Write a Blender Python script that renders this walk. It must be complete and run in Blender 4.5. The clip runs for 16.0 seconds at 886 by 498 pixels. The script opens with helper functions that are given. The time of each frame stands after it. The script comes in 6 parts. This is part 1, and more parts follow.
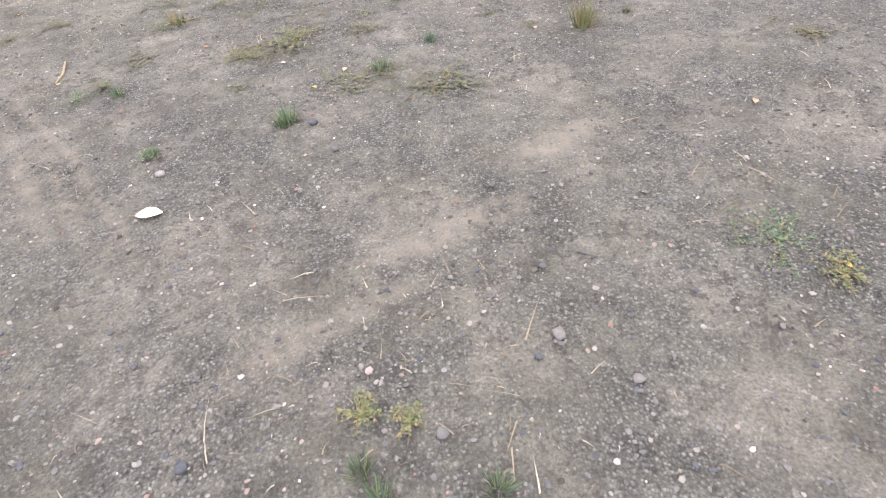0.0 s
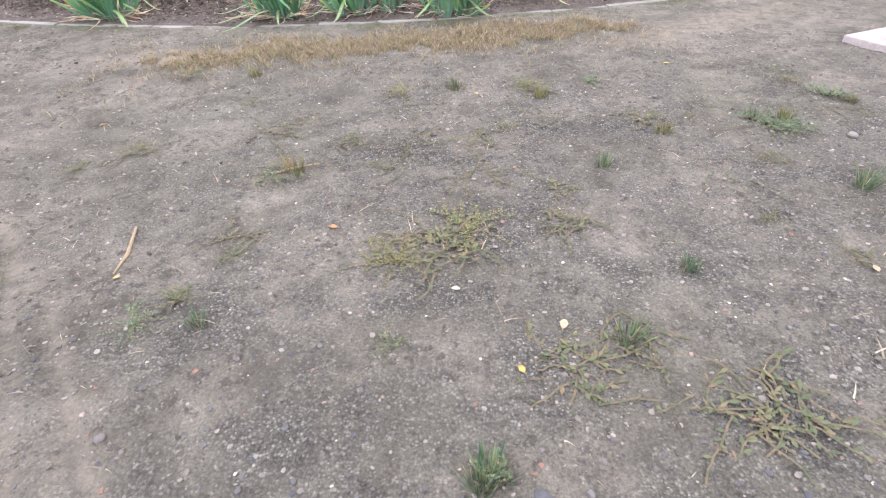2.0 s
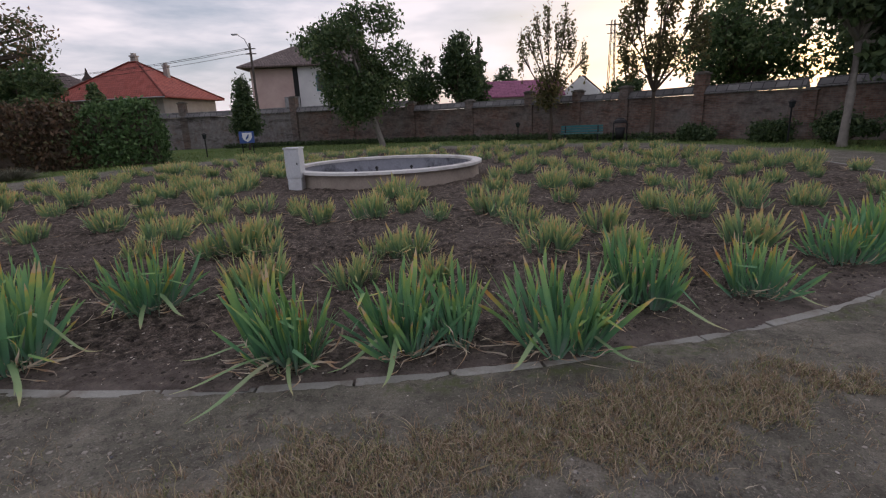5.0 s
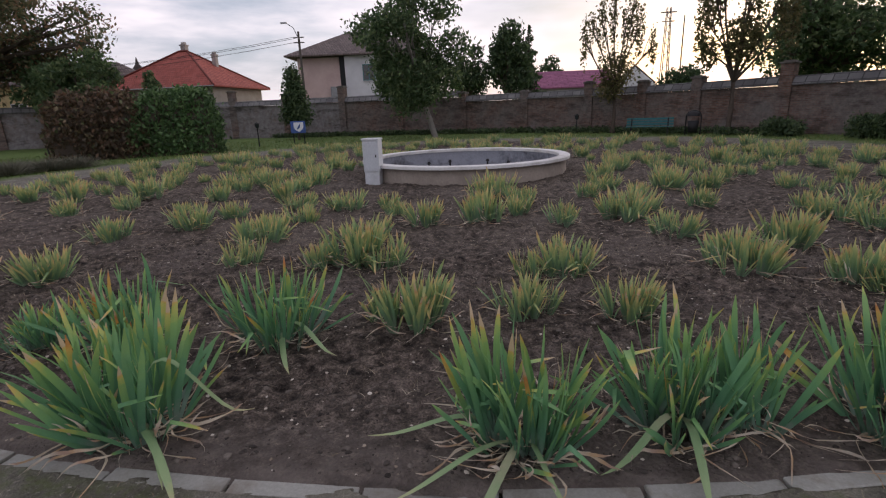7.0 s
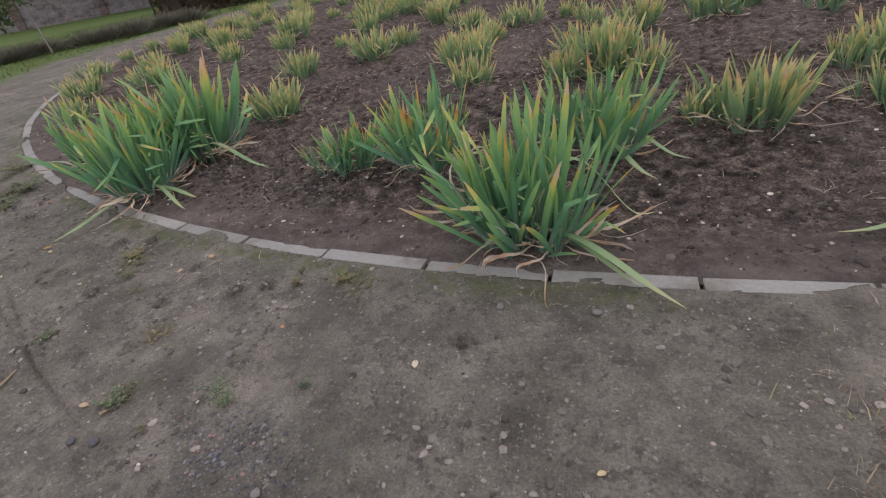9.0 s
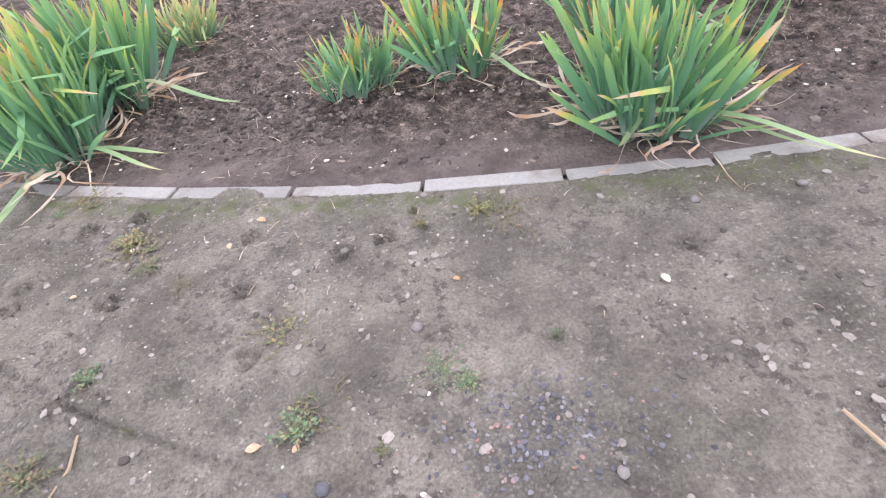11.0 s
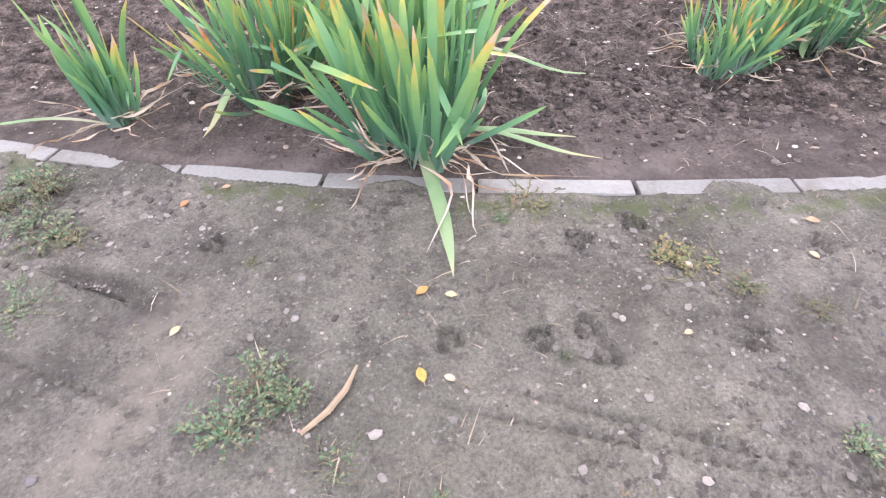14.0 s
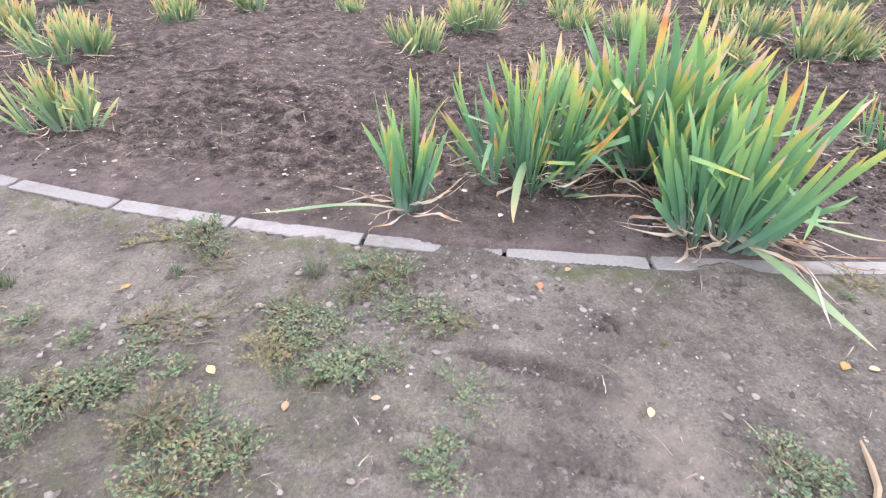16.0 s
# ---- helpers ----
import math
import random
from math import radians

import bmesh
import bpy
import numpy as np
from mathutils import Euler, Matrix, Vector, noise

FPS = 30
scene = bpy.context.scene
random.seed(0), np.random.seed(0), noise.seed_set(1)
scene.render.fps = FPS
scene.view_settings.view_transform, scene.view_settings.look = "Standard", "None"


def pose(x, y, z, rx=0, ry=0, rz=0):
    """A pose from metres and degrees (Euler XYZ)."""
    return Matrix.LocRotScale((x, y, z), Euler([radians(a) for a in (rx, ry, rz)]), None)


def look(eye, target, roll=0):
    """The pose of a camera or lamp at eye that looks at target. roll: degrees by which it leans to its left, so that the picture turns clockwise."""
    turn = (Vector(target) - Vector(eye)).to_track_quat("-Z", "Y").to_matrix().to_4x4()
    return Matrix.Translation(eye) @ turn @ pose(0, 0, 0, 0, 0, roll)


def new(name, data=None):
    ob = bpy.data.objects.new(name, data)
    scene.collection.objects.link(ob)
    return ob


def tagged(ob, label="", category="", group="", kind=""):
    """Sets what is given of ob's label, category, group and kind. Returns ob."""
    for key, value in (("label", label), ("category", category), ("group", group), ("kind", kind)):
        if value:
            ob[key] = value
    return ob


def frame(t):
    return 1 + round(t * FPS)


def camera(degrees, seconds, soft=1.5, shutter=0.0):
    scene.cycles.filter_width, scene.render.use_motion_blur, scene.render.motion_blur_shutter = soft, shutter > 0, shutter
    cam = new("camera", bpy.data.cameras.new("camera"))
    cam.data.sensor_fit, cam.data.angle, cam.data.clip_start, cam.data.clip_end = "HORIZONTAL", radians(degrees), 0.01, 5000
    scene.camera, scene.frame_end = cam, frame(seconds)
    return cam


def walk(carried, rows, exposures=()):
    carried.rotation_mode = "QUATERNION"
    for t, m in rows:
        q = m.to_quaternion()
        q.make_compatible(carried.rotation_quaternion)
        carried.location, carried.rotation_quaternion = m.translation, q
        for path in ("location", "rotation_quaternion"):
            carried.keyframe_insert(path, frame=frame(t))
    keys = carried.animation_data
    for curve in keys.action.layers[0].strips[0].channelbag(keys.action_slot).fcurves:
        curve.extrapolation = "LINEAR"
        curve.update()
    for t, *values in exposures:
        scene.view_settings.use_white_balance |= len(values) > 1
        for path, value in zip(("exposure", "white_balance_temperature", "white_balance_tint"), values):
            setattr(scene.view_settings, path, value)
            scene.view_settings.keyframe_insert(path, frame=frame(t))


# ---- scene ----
cam = camera(84.3, 16.0, soft=1.2)
PATH = [
    (0, (0.122, 0.804, 1.224), (0.051, 2.224, -0.183), -5.2),
    (0.5, (-0.076, 1.221, 1.267), (-0.331, 2.698, -0.057), -4.9),
    (1, (-0.304, 1.584, 1.282), (-0.666, 3.081, 0.005), -4.1),
    (1.5, (-0.497, 1.963, 1.279), (-0.817, 3.458, -0.01), -3.8),
    (2, (-0.692, 2.38, 1.268), (-0.959, 3.917, 0.016), -2.7),
    (2.5, (-0.872, 2.85, 1.323), (-1.05, 4.493, 0.196), -2.4),
    (3, (-1.02, 3.271, 1.424), (-1.118, 5.059, 0.532), -3.6),
    (3.2, (-1.068, 3.455, 1.513), (-1.147, 5.287, 0.714), -4.4),
    (3.5, (-1.155, 3.76, 1.588), (-1.222, 5.649, 0.925), -4.9),
    (3.7, (-1.295, 3.902, 1.597), (-1.36, 5.808, 0.994), -4.0),
    (5.8, (-2.364, 5.125, 1.509), (-2.484, 7.055, 0.999), -2.0),
    (6, (-2.481, 5.219, 1.523), (-2.622, 7.145, 1.006), -2.0),
    (6.5, (-2.931, 5.486, 1.52), (-3.101, 7.409, 0.996), -1.8),
    (7, (-3.318, 5.62, 1.542), (-3.543, 7.532, 1.001), -2.1),
    (7.5, (-3.754, 5.615, 1.536), (-4.101, 7.507, 0.988), -2.8),
    (7.6, (-3.875, 5.653, 1.528), (-4.255, 7.537, 0.976), -3.3),
    (8, (-4.271, 5.721, 1.542), (-4.798, 7.557, 0.947), -3.5),
    (8.3, (-4.53, 5.656, 1.486), (-5.152, 7.441, 0.835), -4.8),
    (8.5, (-4.692, 5.572, 1.392), (-5.308, 7.301, 0.598), -5.8),
    (8.6, (-4.75, 5.564, 1.372), (-5.383, 7.245, 0.495), -7.6),
    (10.8, (-6.045, 5.688, 1.191), (-6.047, 7.168, -0.155), -9.6),
    (11, (-6.23, 5.757, 1.208), (-6.227, 7.226, -0.15), -9.7),
    (11.5, (-6.656, 5.825, 1.212), (-6.603, 7.292, -0.146), -7.8),
    (12, (-6.986, 5.872, 1.22), (-6.892, 7.326, -0.15), -6.7),
    (12.5, (-7.362, 6.1, 1.213), (-7.259, 7.528, -0.183), -6.4),
    (13, (-7.712, 6.241, 1.197), (-7.535, 7.652, -0.21), -4.7),
    (13.5, (-8.053, 6.351, 1.178), (-7.801, 7.74, -0.239), -3.2),
    (14, (-8.465, 6.556, 1.164), (-8.129, 7.908, -0.271), -1.8),
    (14.5, (-8.855, 6.637, 1.167), (-8.432, 7.96, -0.273), -1.2),
    (15, (-9.259, 6.641, 1.205), (-8.757, 7.978, -0.195), -1.3),
    (15.5, (-9.575, 6.79, 1.171), (-9.037, 8.199, -0.141), -0.5),
    (16, (-9.899, 6.946, 1.182), (-9.327, 8.465, 0.014), 2.1),
]
EXPO = [(0.0, 1.82, 6480, 9), (1.0, 1.74, 6450, 10), (2.3, 1.78, 6350, 11), (2.7, 1.66, 6350, 11), (3.0, 1.50, 6350, 12), (3.3, 1.0, 6380, 11.5), (3.7, 0.35, 6400, 11), (5.8, -0.42, 6380, 12.5), (7.0, -0.24, 6400, 12.5), (8.0, -0.08, 6420, 13),
        (8.6, 0.14, 6620, 12), (10.8, 1.70, 6260, 15), (16.0, 1.82, 6190, 17)]
walk(cam, [(t, look(eye, target, roll)) for t, eye, target, roll in PATH], EXPO)

# ---- sky, sun ----
SUN_AZ, SUN_EL = math.atan2(0.49, 0.872), 7.0
world = bpy.data.worlds.new("sky")
scene.world = world
world.use_nodes = True
wn, wl = world.node_tree.nodes, world.node_tree.links
wn.clear()
w_out, w_bg = wn.new("ShaderNodeOutputWorld"), wn.new("ShaderNodeBackground")
sky = wn.new("ShaderNodeTexSky")
sky.sky_type, sky.sun_disc = "NISHITA", False
sky.sun_elevation, sky.sun_rotation = radians(SUN_EL), SUN_AZ
sky.air_density, sky.dust_density, sky.ozone_density = 1.0, 1.6, 1.0
w_co, w_map = wn.new("ShaderNodeTexCoord"), wn.new("ShaderNodeMapping")
w_map.inputs["Scale"].default_value = (2.0, 2.0, 9.0)
cloud = wn.new("ShaderNodeTexNoise")
cloud.inputs["Scale"].default_value, cloud.inputs["Detail"].default_value = 1.6, 6.0
cloud.inputs["Roughness"].default_value = 0.55
c_ramp = wn.new("ShaderNodeValToRGB")
c_ramp.color_ramp.elements[0].position, c_ramp.color_ramp.elements[0].color = 0.30, (0.50, 0.50, 0.50, 1)
c_ramp.color_ramp.elements[1].position, c_ramp.color_ramp.elements[1].color = 0.68, (0.93, 0.93, 0.93, 1)
c_col = wn.new("ShaderNodeValToRGB")
c_col.color_ramp.elements[0].position, c_col.color_ramp.elements[0].color = 0.36, (5.2, 5.5, 6.9, 1)
c_col.color_ramp.elements[1].position, c_col.color_ramp.elements[1].color = 0.62, (9.6, 8.7, 9.1, 1)
w_mix = wn.new("ShaderNodeMix")
w_mix.data_type = "RGBA"
wl.new(w_co.outputs["Generated"], w_map.inputs["Vector"])
wl.new(w_map.outputs["Vector"], cloud.inputs["Vector"])
wl.new(cloud.outputs["Fac"], c_ramp.inputs["Fac"])
wl.new(cloud.outputs["Fac"], c_col.inputs["Fac"])
wl.new(c_ramp.outputs["Color"], w_mix.inputs["Factor"])
wl.new(sky.outputs["Color"], w_mix.inputs["A"])
wl.new(c_col.outputs["Color"], w_mix.inputs["B"])
wl.new(w_mix.outputs["Result"], w_bg.inputs["Color"])
w_bg.inputs["Strength"].default_value = 0.145
wl.new(w_bg.outputs["Background"], w_out.inputs["Surface"])
sun = new("sun", bpy.data.lights.new("sun", "SUN"))
sun.data.energy, sun.data.angle, sun.data.color = 1.1, radians(12), (1.0, 0.84, 0.66)
sd = Vector((math.sin(SUN_AZ) * math.cos(radians(SUN_EL)), math.cos(SUN_AZ) * math.cos(radians(SUN_EL)), math.sin(radians(SUN_EL))))
sun.matrix_world = look(sd * 60, (0, 0, 0))


# ---- materials ----
def lin(r, g, b):
    return (r, g, b, 1.0)


class Mat:
    """A small node material under construction."""

    def __init__(self, name, rough=0.8, metal=0.0, spec=0.3):
        self.m = bpy.data.materials.new(name)
        self.m.use_nodes = True
        self.n, self.l = self.m.node_tree.nodes, self.m.node_tree.links
        self.b = self.n["Principled BSDF"]
        self.b.inputs["Roughness"].default_value = rough
        self.b.inputs["Metallic"].default_value = metal
        self.b.inputs["Specular IOR Level"].default_value = spec

    def node(self, kind, **kw):
        nd = self.n.new(kind)
        for k, v in kw.items():
            nd.inputs[k].default_value = v
        return nd

    def pos(self, scale=(1, 1, 1), space="world"):
        if space == "world":
            out = self.n.new("ShaderNodeNewGeometry").outputs["Position"]
        else:
            out = self.n.new("ShaderNodeTexCoord").outputs["Object" if space == "object" else "UV"]
        mp = self.node("ShaderNodeMapping", Scale=scale)
        self.l.new(out, mp.inputs["Vector"])
        return mp.outputs["Vector"]

    def noise(self, vec, scale, detail=4.0, rough=0.55):
        nd = self.node("ShaderNodeTexNoise", Scale=scale, Detail=detail, Roughness=rough)
        self.l.new(vec, nd.inputs["Vector"])
        return nd.outputs["Fac"]

    def ramp(self, fac, *stops):
        nd = self.n.new("ShaderNodeValToRGB")
        el = nd.color_ramp.elements
        while len(el) < len(stops):
            el.new(0.5)
        for e, (p, c) in zip(el, stops):
            e.position, e.color = p, (c if len(c) == 4 else (*c, 1.0))
        self.l.new(fac, nd.inputs["Fac"])
        return nd.outputs["Color"]

    def mix(self, fac, a, b, mode="MIX"):
        nd = self.n.new("ShaderNodeMix")
        nd.data_type, nd.blend_type = "RGBA", mode
        for sock, v in ((nd.inputs["Factor"], fac), (nd.inputs["A"], a), (nd.inputs["B"], b)):
            if isinstance(v, (int, float)):
                sock.default_value = v
            elif isinstance(v, tuple):
                sock.default_value = v if len(v) == 4 else (*v, 1.0)
            else:
                self.l.new(v, sock)
        return nd.outputs["Result"]

    def math(self, op, a, b=0.0):
        nd = self.n.new("ShaderNodeMath")
        nd.operation = op
        for sock, v in ((nd.inputs[0], a), (nd.inputs[1], b)):
            if isinstance(v, (int, float)):
                sock.default_value = v
            else:
                self.l.new(v, sock)
        return nd.outputs[0]

    def attr(self, name):
        nd = self.n.new("ShaderNodeAttribute")
        nd.attribute_name = name
        return nd.outputs["Fac"]

    def rand(self):
        a = self.n.new("ShaderNodeObjectInfo").outputs["Random"]
        g = self.n.new("ShaderNodeNewGeometry").outputs["Random Per Island"]
        return self.math("FRACT", self.math("ADD", a, g))

    def color(self, c):
        if isinstance(c, tuple):
            self.b.inputs["Base Color"].default_value = c if len(c) == 4 else (*c, 1.0)
        else:
            self.l.new(c, self.b.inputs["Base Color"])
        return self

    def bump(self, h, dist=0.01, strength=0.6):
        nd = self.node("ShaderNodeBump", Distance=dist, Strength=strength)
        self.l.new(h, nd.inputs["Height"])
        self.l.new(nd.outputs["Normal"], self.b.inputs["Normal"])
        return self


def ground_mat():
    m = Mat("earth_and_gravel", 0.88, spec=0.25)
    p = m.pos()
    wide, big, mid, fine = m.noise(p, 0.5, 4), m.noise(p, 1.7, 5, 0.6), m.noise(p, 6.5, 7, 0.66), m.noise(p, 95.0, 5, 0.75)
    mud = m.ramp(big, (0.34, (0.108, 0.100, 0.079)), (0.47, (0.150, 0.139, 0.113)), (0.58, (0.186, 0.171, 0.140)), (0.70, (0.234, 0.212, 0.172)))
    mud = m.mix(m.ramp(wide, (0.48, (0, 0, 0)), (0.64, (0.5, 0.5, 0.5))), mud, (0.172, 0.166, 0.128))
    # Relief shading painted into the colour from the same noise as the bump.
    mud = m.mix(0.75, mud, m.ramp(mid, (0.30, (0.22, 0.22, 0.22)), (0.50, (0.5, 0.5, 0.5)), (0.72, (0.74, 0.74, 0.74))), "OVERLAY")
    clot = m.noise(p, 21.0, 5, 0.65)
    patchy = m.ramp(m.noise(p, 2.6, 4, 0.6), (0.40, (0.12, 0.12, 0.12)), (0.58, (1, 1, 1)))
    mud = m.mix(m.math("MULTIPLY", patchy, m.ramp(clot, (0.53, (0, 0, 0)), (0.60, (0.85, 0.85, 0.85)))), mud, (0.085, 0.075, 0.064))
    mud = m.mix(m.ramp(m.noise(p, 44.0, 4, 0.6), (0.61, (0, 0, 0)), (0.66, (0.65, 0.65, 0.65))), mud, (0.315, 0.292, 0.25))
    mud = m.mix(m.math("ADD", 0.34, m.math("MULTIPLY", m.attr("gravel"), 0.04)), mud, m.ramp(fine, (0.36, (0.06, 0.06, 0.06)), (0.64, (0.94, 0.94, 0.94))), "OVERLAY")
    vo = m.node("ShaderNodeTexVoronoi", Scale=115.0, Randomness=1.0)
    m.l.new(p, vo.inputs["Vector"])
    sep = m.node("ShaderNodeSeparateColor")
    m.l.new(vo.outputs["Color"], sep.inputs["Color"])
    stone = m.ramp(sep.outputs[0], (0.0, (0.064, 0.065, 0.063)), (0.4, (0.140, 0.138, 0.125)), (0.8, (0.240, 0.235, 0.208)), (0.97, (0.464, 0.454, 0.400)))
    edge = m.ramp(vo.outputs["Distance"], (0.3, (1, 1, 1)), (0.7, (0.36, 0.36, 0.36)))
    stone = m.mix(1.0, stone, edge, "MULTIPLY")
    gmask = m.math("MULTIPLY", m.attr("gravel"), m.ramp(m.noise(p, 2.4, 6, 0.65), (0.40, (0.0, 0.0, 0.0)), (0.62, (0.60, 0.60, 0.60))))
    col = m.mix(gmask, mud, stone)
    damp_shade = m.ramp(m.noise(p, 1.1, 6, 0.6), (0.55, (0, 0, 0)), (0.68, (1, 1, 1)))
    col = m.mix(m.math("MULTIPLY", damp_shade, 0.38), col, (0.095, 0.086, 0.070))
    lawn = m.ramp(m.noise(p, 3.0, 6, 0.65), (0.30, (0.055, 0.085, 0.025)), (0.55, (0.105, 0.16, 0.042)), (0.78, (0.175, 0.195, 0.07)))
    col = m.mix(m.attr("lawn"), col, lawn)
    col = m.mix(m.math("MULTIPLY", m.attr("pale"), m.ramp(m.noise(p, 12.0, 5), (0.36, (0.12, 0.12, 0.12)), (0.60, (0.75, 0.75, 0.75)))), col, (0.276, 0.243, 0.193))
    moss = m.math("MULTIPLY", m.attr("moss"), m.ramp(m.noise(p, 14.0, 5), (0.42, (0, 0, 0)), (0.6, (0.75, 0.75, 0.75))))
    col = m.mix(moss, col, (0.105, 0.125, 0.052))
    # Shade in the hollows of prints and tracks is painted here, besides their damp.
    spot = m.math("MULTIPLY", m.attr("damp_shade"), m.ramp(m.noise(p, 30.0, 4), (0.3, (0.45, 0.45, 0.45)), (0.6, (1, 1, 1))))
    col = m.mix(m.math("MULTIPLY", spot, 0.55), col, (0.085, 0.076, 0.064))
    m.color(col)
    h = m.math("ADD", m.math("MULTIPLY", fine, 0.4), m.math("MULTIPLY", m.math("SUBTRACT", 1.0, vo.outputs["Distance"]), gmask))
    h = m.math("ADD", m.math("ADD", h, mid), m.math("MULTIPLY", clot, m.math("ADD", 0.35, patchy)))
    return m.bump(h, 0.02, 1.0).m


def soil_mat():
    m = Mat("bed_soil", 0.92, spec=0.22)
    p = m.pos()
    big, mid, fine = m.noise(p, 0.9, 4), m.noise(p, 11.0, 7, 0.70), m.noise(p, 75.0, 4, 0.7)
    # Low spots of the bump's noise get near-black hollow shade in the colour.
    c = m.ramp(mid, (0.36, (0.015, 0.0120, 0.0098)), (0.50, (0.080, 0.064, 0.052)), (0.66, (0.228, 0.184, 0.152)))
    c = m.mix(m.math("MULTIPLY", m.ramp(big, (0.44, (0, 0, 0)), (0.66, (1, 1, 1))), 0.45), c, (0.170, 0.142, 0.124))
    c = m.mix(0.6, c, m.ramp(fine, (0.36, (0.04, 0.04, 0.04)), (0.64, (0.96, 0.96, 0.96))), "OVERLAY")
    mudrim = m.math("MULTIPLY", m.attr("rim"), m.ramp(m.noise(p, 1.6, 4), (0.35, (0.35, 0.35, 0.35)), (0.6, (0.95, 0.95, 0.95))))
    c = m.mix(mudrim, c, m.ramp(m.noise(p, 5.0, 6, 0.6), (0.35, (0.098, 0.081, 0.071)), (0.62, (0.195, 0.165, 0.147))))
    vo = m.node("ShaderNodeTexVoronoi", Scale=38.0)
    m.l.new(p, vo.inputs["Vector"])
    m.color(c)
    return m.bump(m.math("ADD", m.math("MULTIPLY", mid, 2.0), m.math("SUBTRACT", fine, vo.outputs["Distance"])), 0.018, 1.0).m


def concrete_mat(name, a, b, scale=6.0, rough=0.85, dirt=(0.16, 0.135, 0.11), dirt_amount=0.5):
    m = Mat(name, rough)
    p = m.pos()
    c = m.mix(m.noise(p, scale, 6, 0.6), a, b)
    c = m.mix(0.35, c, m.ramp(m.noise(p, scale * 14, 4, 0.7), (0.3, (0.3, 0.3, 0.3)), (0.7, (0.7, 0.7, 0.7))), "OVERLAY")
    d = m.ramp(m.noise(p, scale * 0.55, 6, 0.7), (0.50, (0, 0, 0)), (0.66, (1, 1, 1)))
    c = m.mix(m.math("MULTIPLY", d, dirt_amount), c, dirt)
    r = m.n.new("ShaderNodeObjectInfo").outputs["Random"]
    c = m.mix(0.5, c, m.ramp(r, (0.0, (0.36, 0.36, 0.36)), (1.0, (0.60, 0.60, 0.60))), "OVERLAY")
    m.color(c)
    return m.bump(m.noise(p, scale * 10, 5, 0.7), 0.004, 0.6).m


def brick_mat(name="old_brick", wash=0.0):
    m = Mat(name, 0.9, spec=0.2)
    uv = m.pos(space="uv")
    br = m.node("ShaderNodeTexBrick", Scale=1.0)
    br.inputs["Brick Width"].default_value, br.inputs["Row Height"].default_value = 0.27, 0.078
    br.inputs["Mortar Size"].default_value, br.inputs["Bias"].default_value = 0.010, 0.0
    br.inputs["Color1"].default_value, br.inputs["Color2"].default_value = lin(0.125, 0.066, 0.048), lin(0.225, 0.150, 0.122)
    br.inputs["Mortar"].default_value = lin(0.155, 0.14, 0.125)
    m.l.new(uv, br.inputs["Vector"])
    p = m.pos()
    old = m.ramp(m.noise(p, 0.55, 6, 0.65), (0.40, (0, 0, 0)), (0.62, (1, 1, 1)))
    c = m.mix(m.math("MULTIPLY", old, 0.8), br.outputs["Color"], (0.190, 0.176, 0.168))
    limed = m.ramp(m.noise(p, 2.2, 6, 0.65), (0.30, (0.25, 0.25, 0.25)), (0.55, (1, 1, 1)))
    c = m.mix(m.math("MULTIPLY", limed, wash), c, (0.27, 0.26, 0.26))
    soot = m.ramp(m.noise(m.pos((0.8, 0.8, 2.2)), 0.9, 6, 0.7), (0.52, (0, 0, 0)), (0.66, (0.8, 0.8, 0.8)))
    c = m.mix(soot, c, (0.062, 0.052, 0.046))
    c = m.mix(0.7, c, m.ramp(m.noise(p, 5.0, 6, 0.7), (0.28, (0.22, 0.22, 0.22)), (0.72, (0.68, 0.68, 0.68))), "OVERLAY")
    m.color(c)
    return m.bump(m.math("ADD", m.math("MULTIPLY", br.outputs["Fac"], -1.0), m.noise(p, 12, 5)), 0.02, 0.8).m


def tile_mat(name, a, b, row=0.33, wide=0.24):
    m = Mat(name, 0.75)
    uv = m.pos(space="uv")
    br = m.node("ShaderNodeTexBrick", Scale=1.0)
    br.inputs["Brick Width"].default_value, br.inputs["Row Height"].default_value = wide, row
    br.inputs["Mortar Size"].default_value = 0.022
    br.inputs["Color1"].default_value, br.inputs["Color2"].default_value = lin(*a), lin(*b)
    br.inputs["Mortar"].default_value = lin(a[0] * 0.45, a[1] * 0.45, a[2] * 0.45)
    m.l.new(uv, br.inputs["Vector"])
    p = m.pos()
    c = m.mix(0.6, br.outputs["Color"], m.ramp(m.noise(p, 1.3, 6, 0.7), (0.3, (0.28, 0.28, 0.28)), (0.7, (0.66, 0.66, 0.66))), "OVERLAY")
    m.color(c)
    return m.bump(m.math("MULTIPLY", br.outputs["Fac"], -1.0), 0.03, 0.8).m


def plain_mat(name, c, rough=0.7, metal=0.0, vary=0.4, scale=3.0, bump=0.003, spec=0.3):
    m = Mat(name, rough, metal, spec)
    p = m.pos()
    k = m.mix(vary, c, m.ramp(m.noise(p, scale, 6, 0.65), (0.3, (0.28, 0.28, 0.28)), (0.7, (0.68, 0.68, 0.68))), "OVERLAY")
    m.color(k)
    return m.bump(m.noise(p, scale * 12, 4), bump, 0.5).m


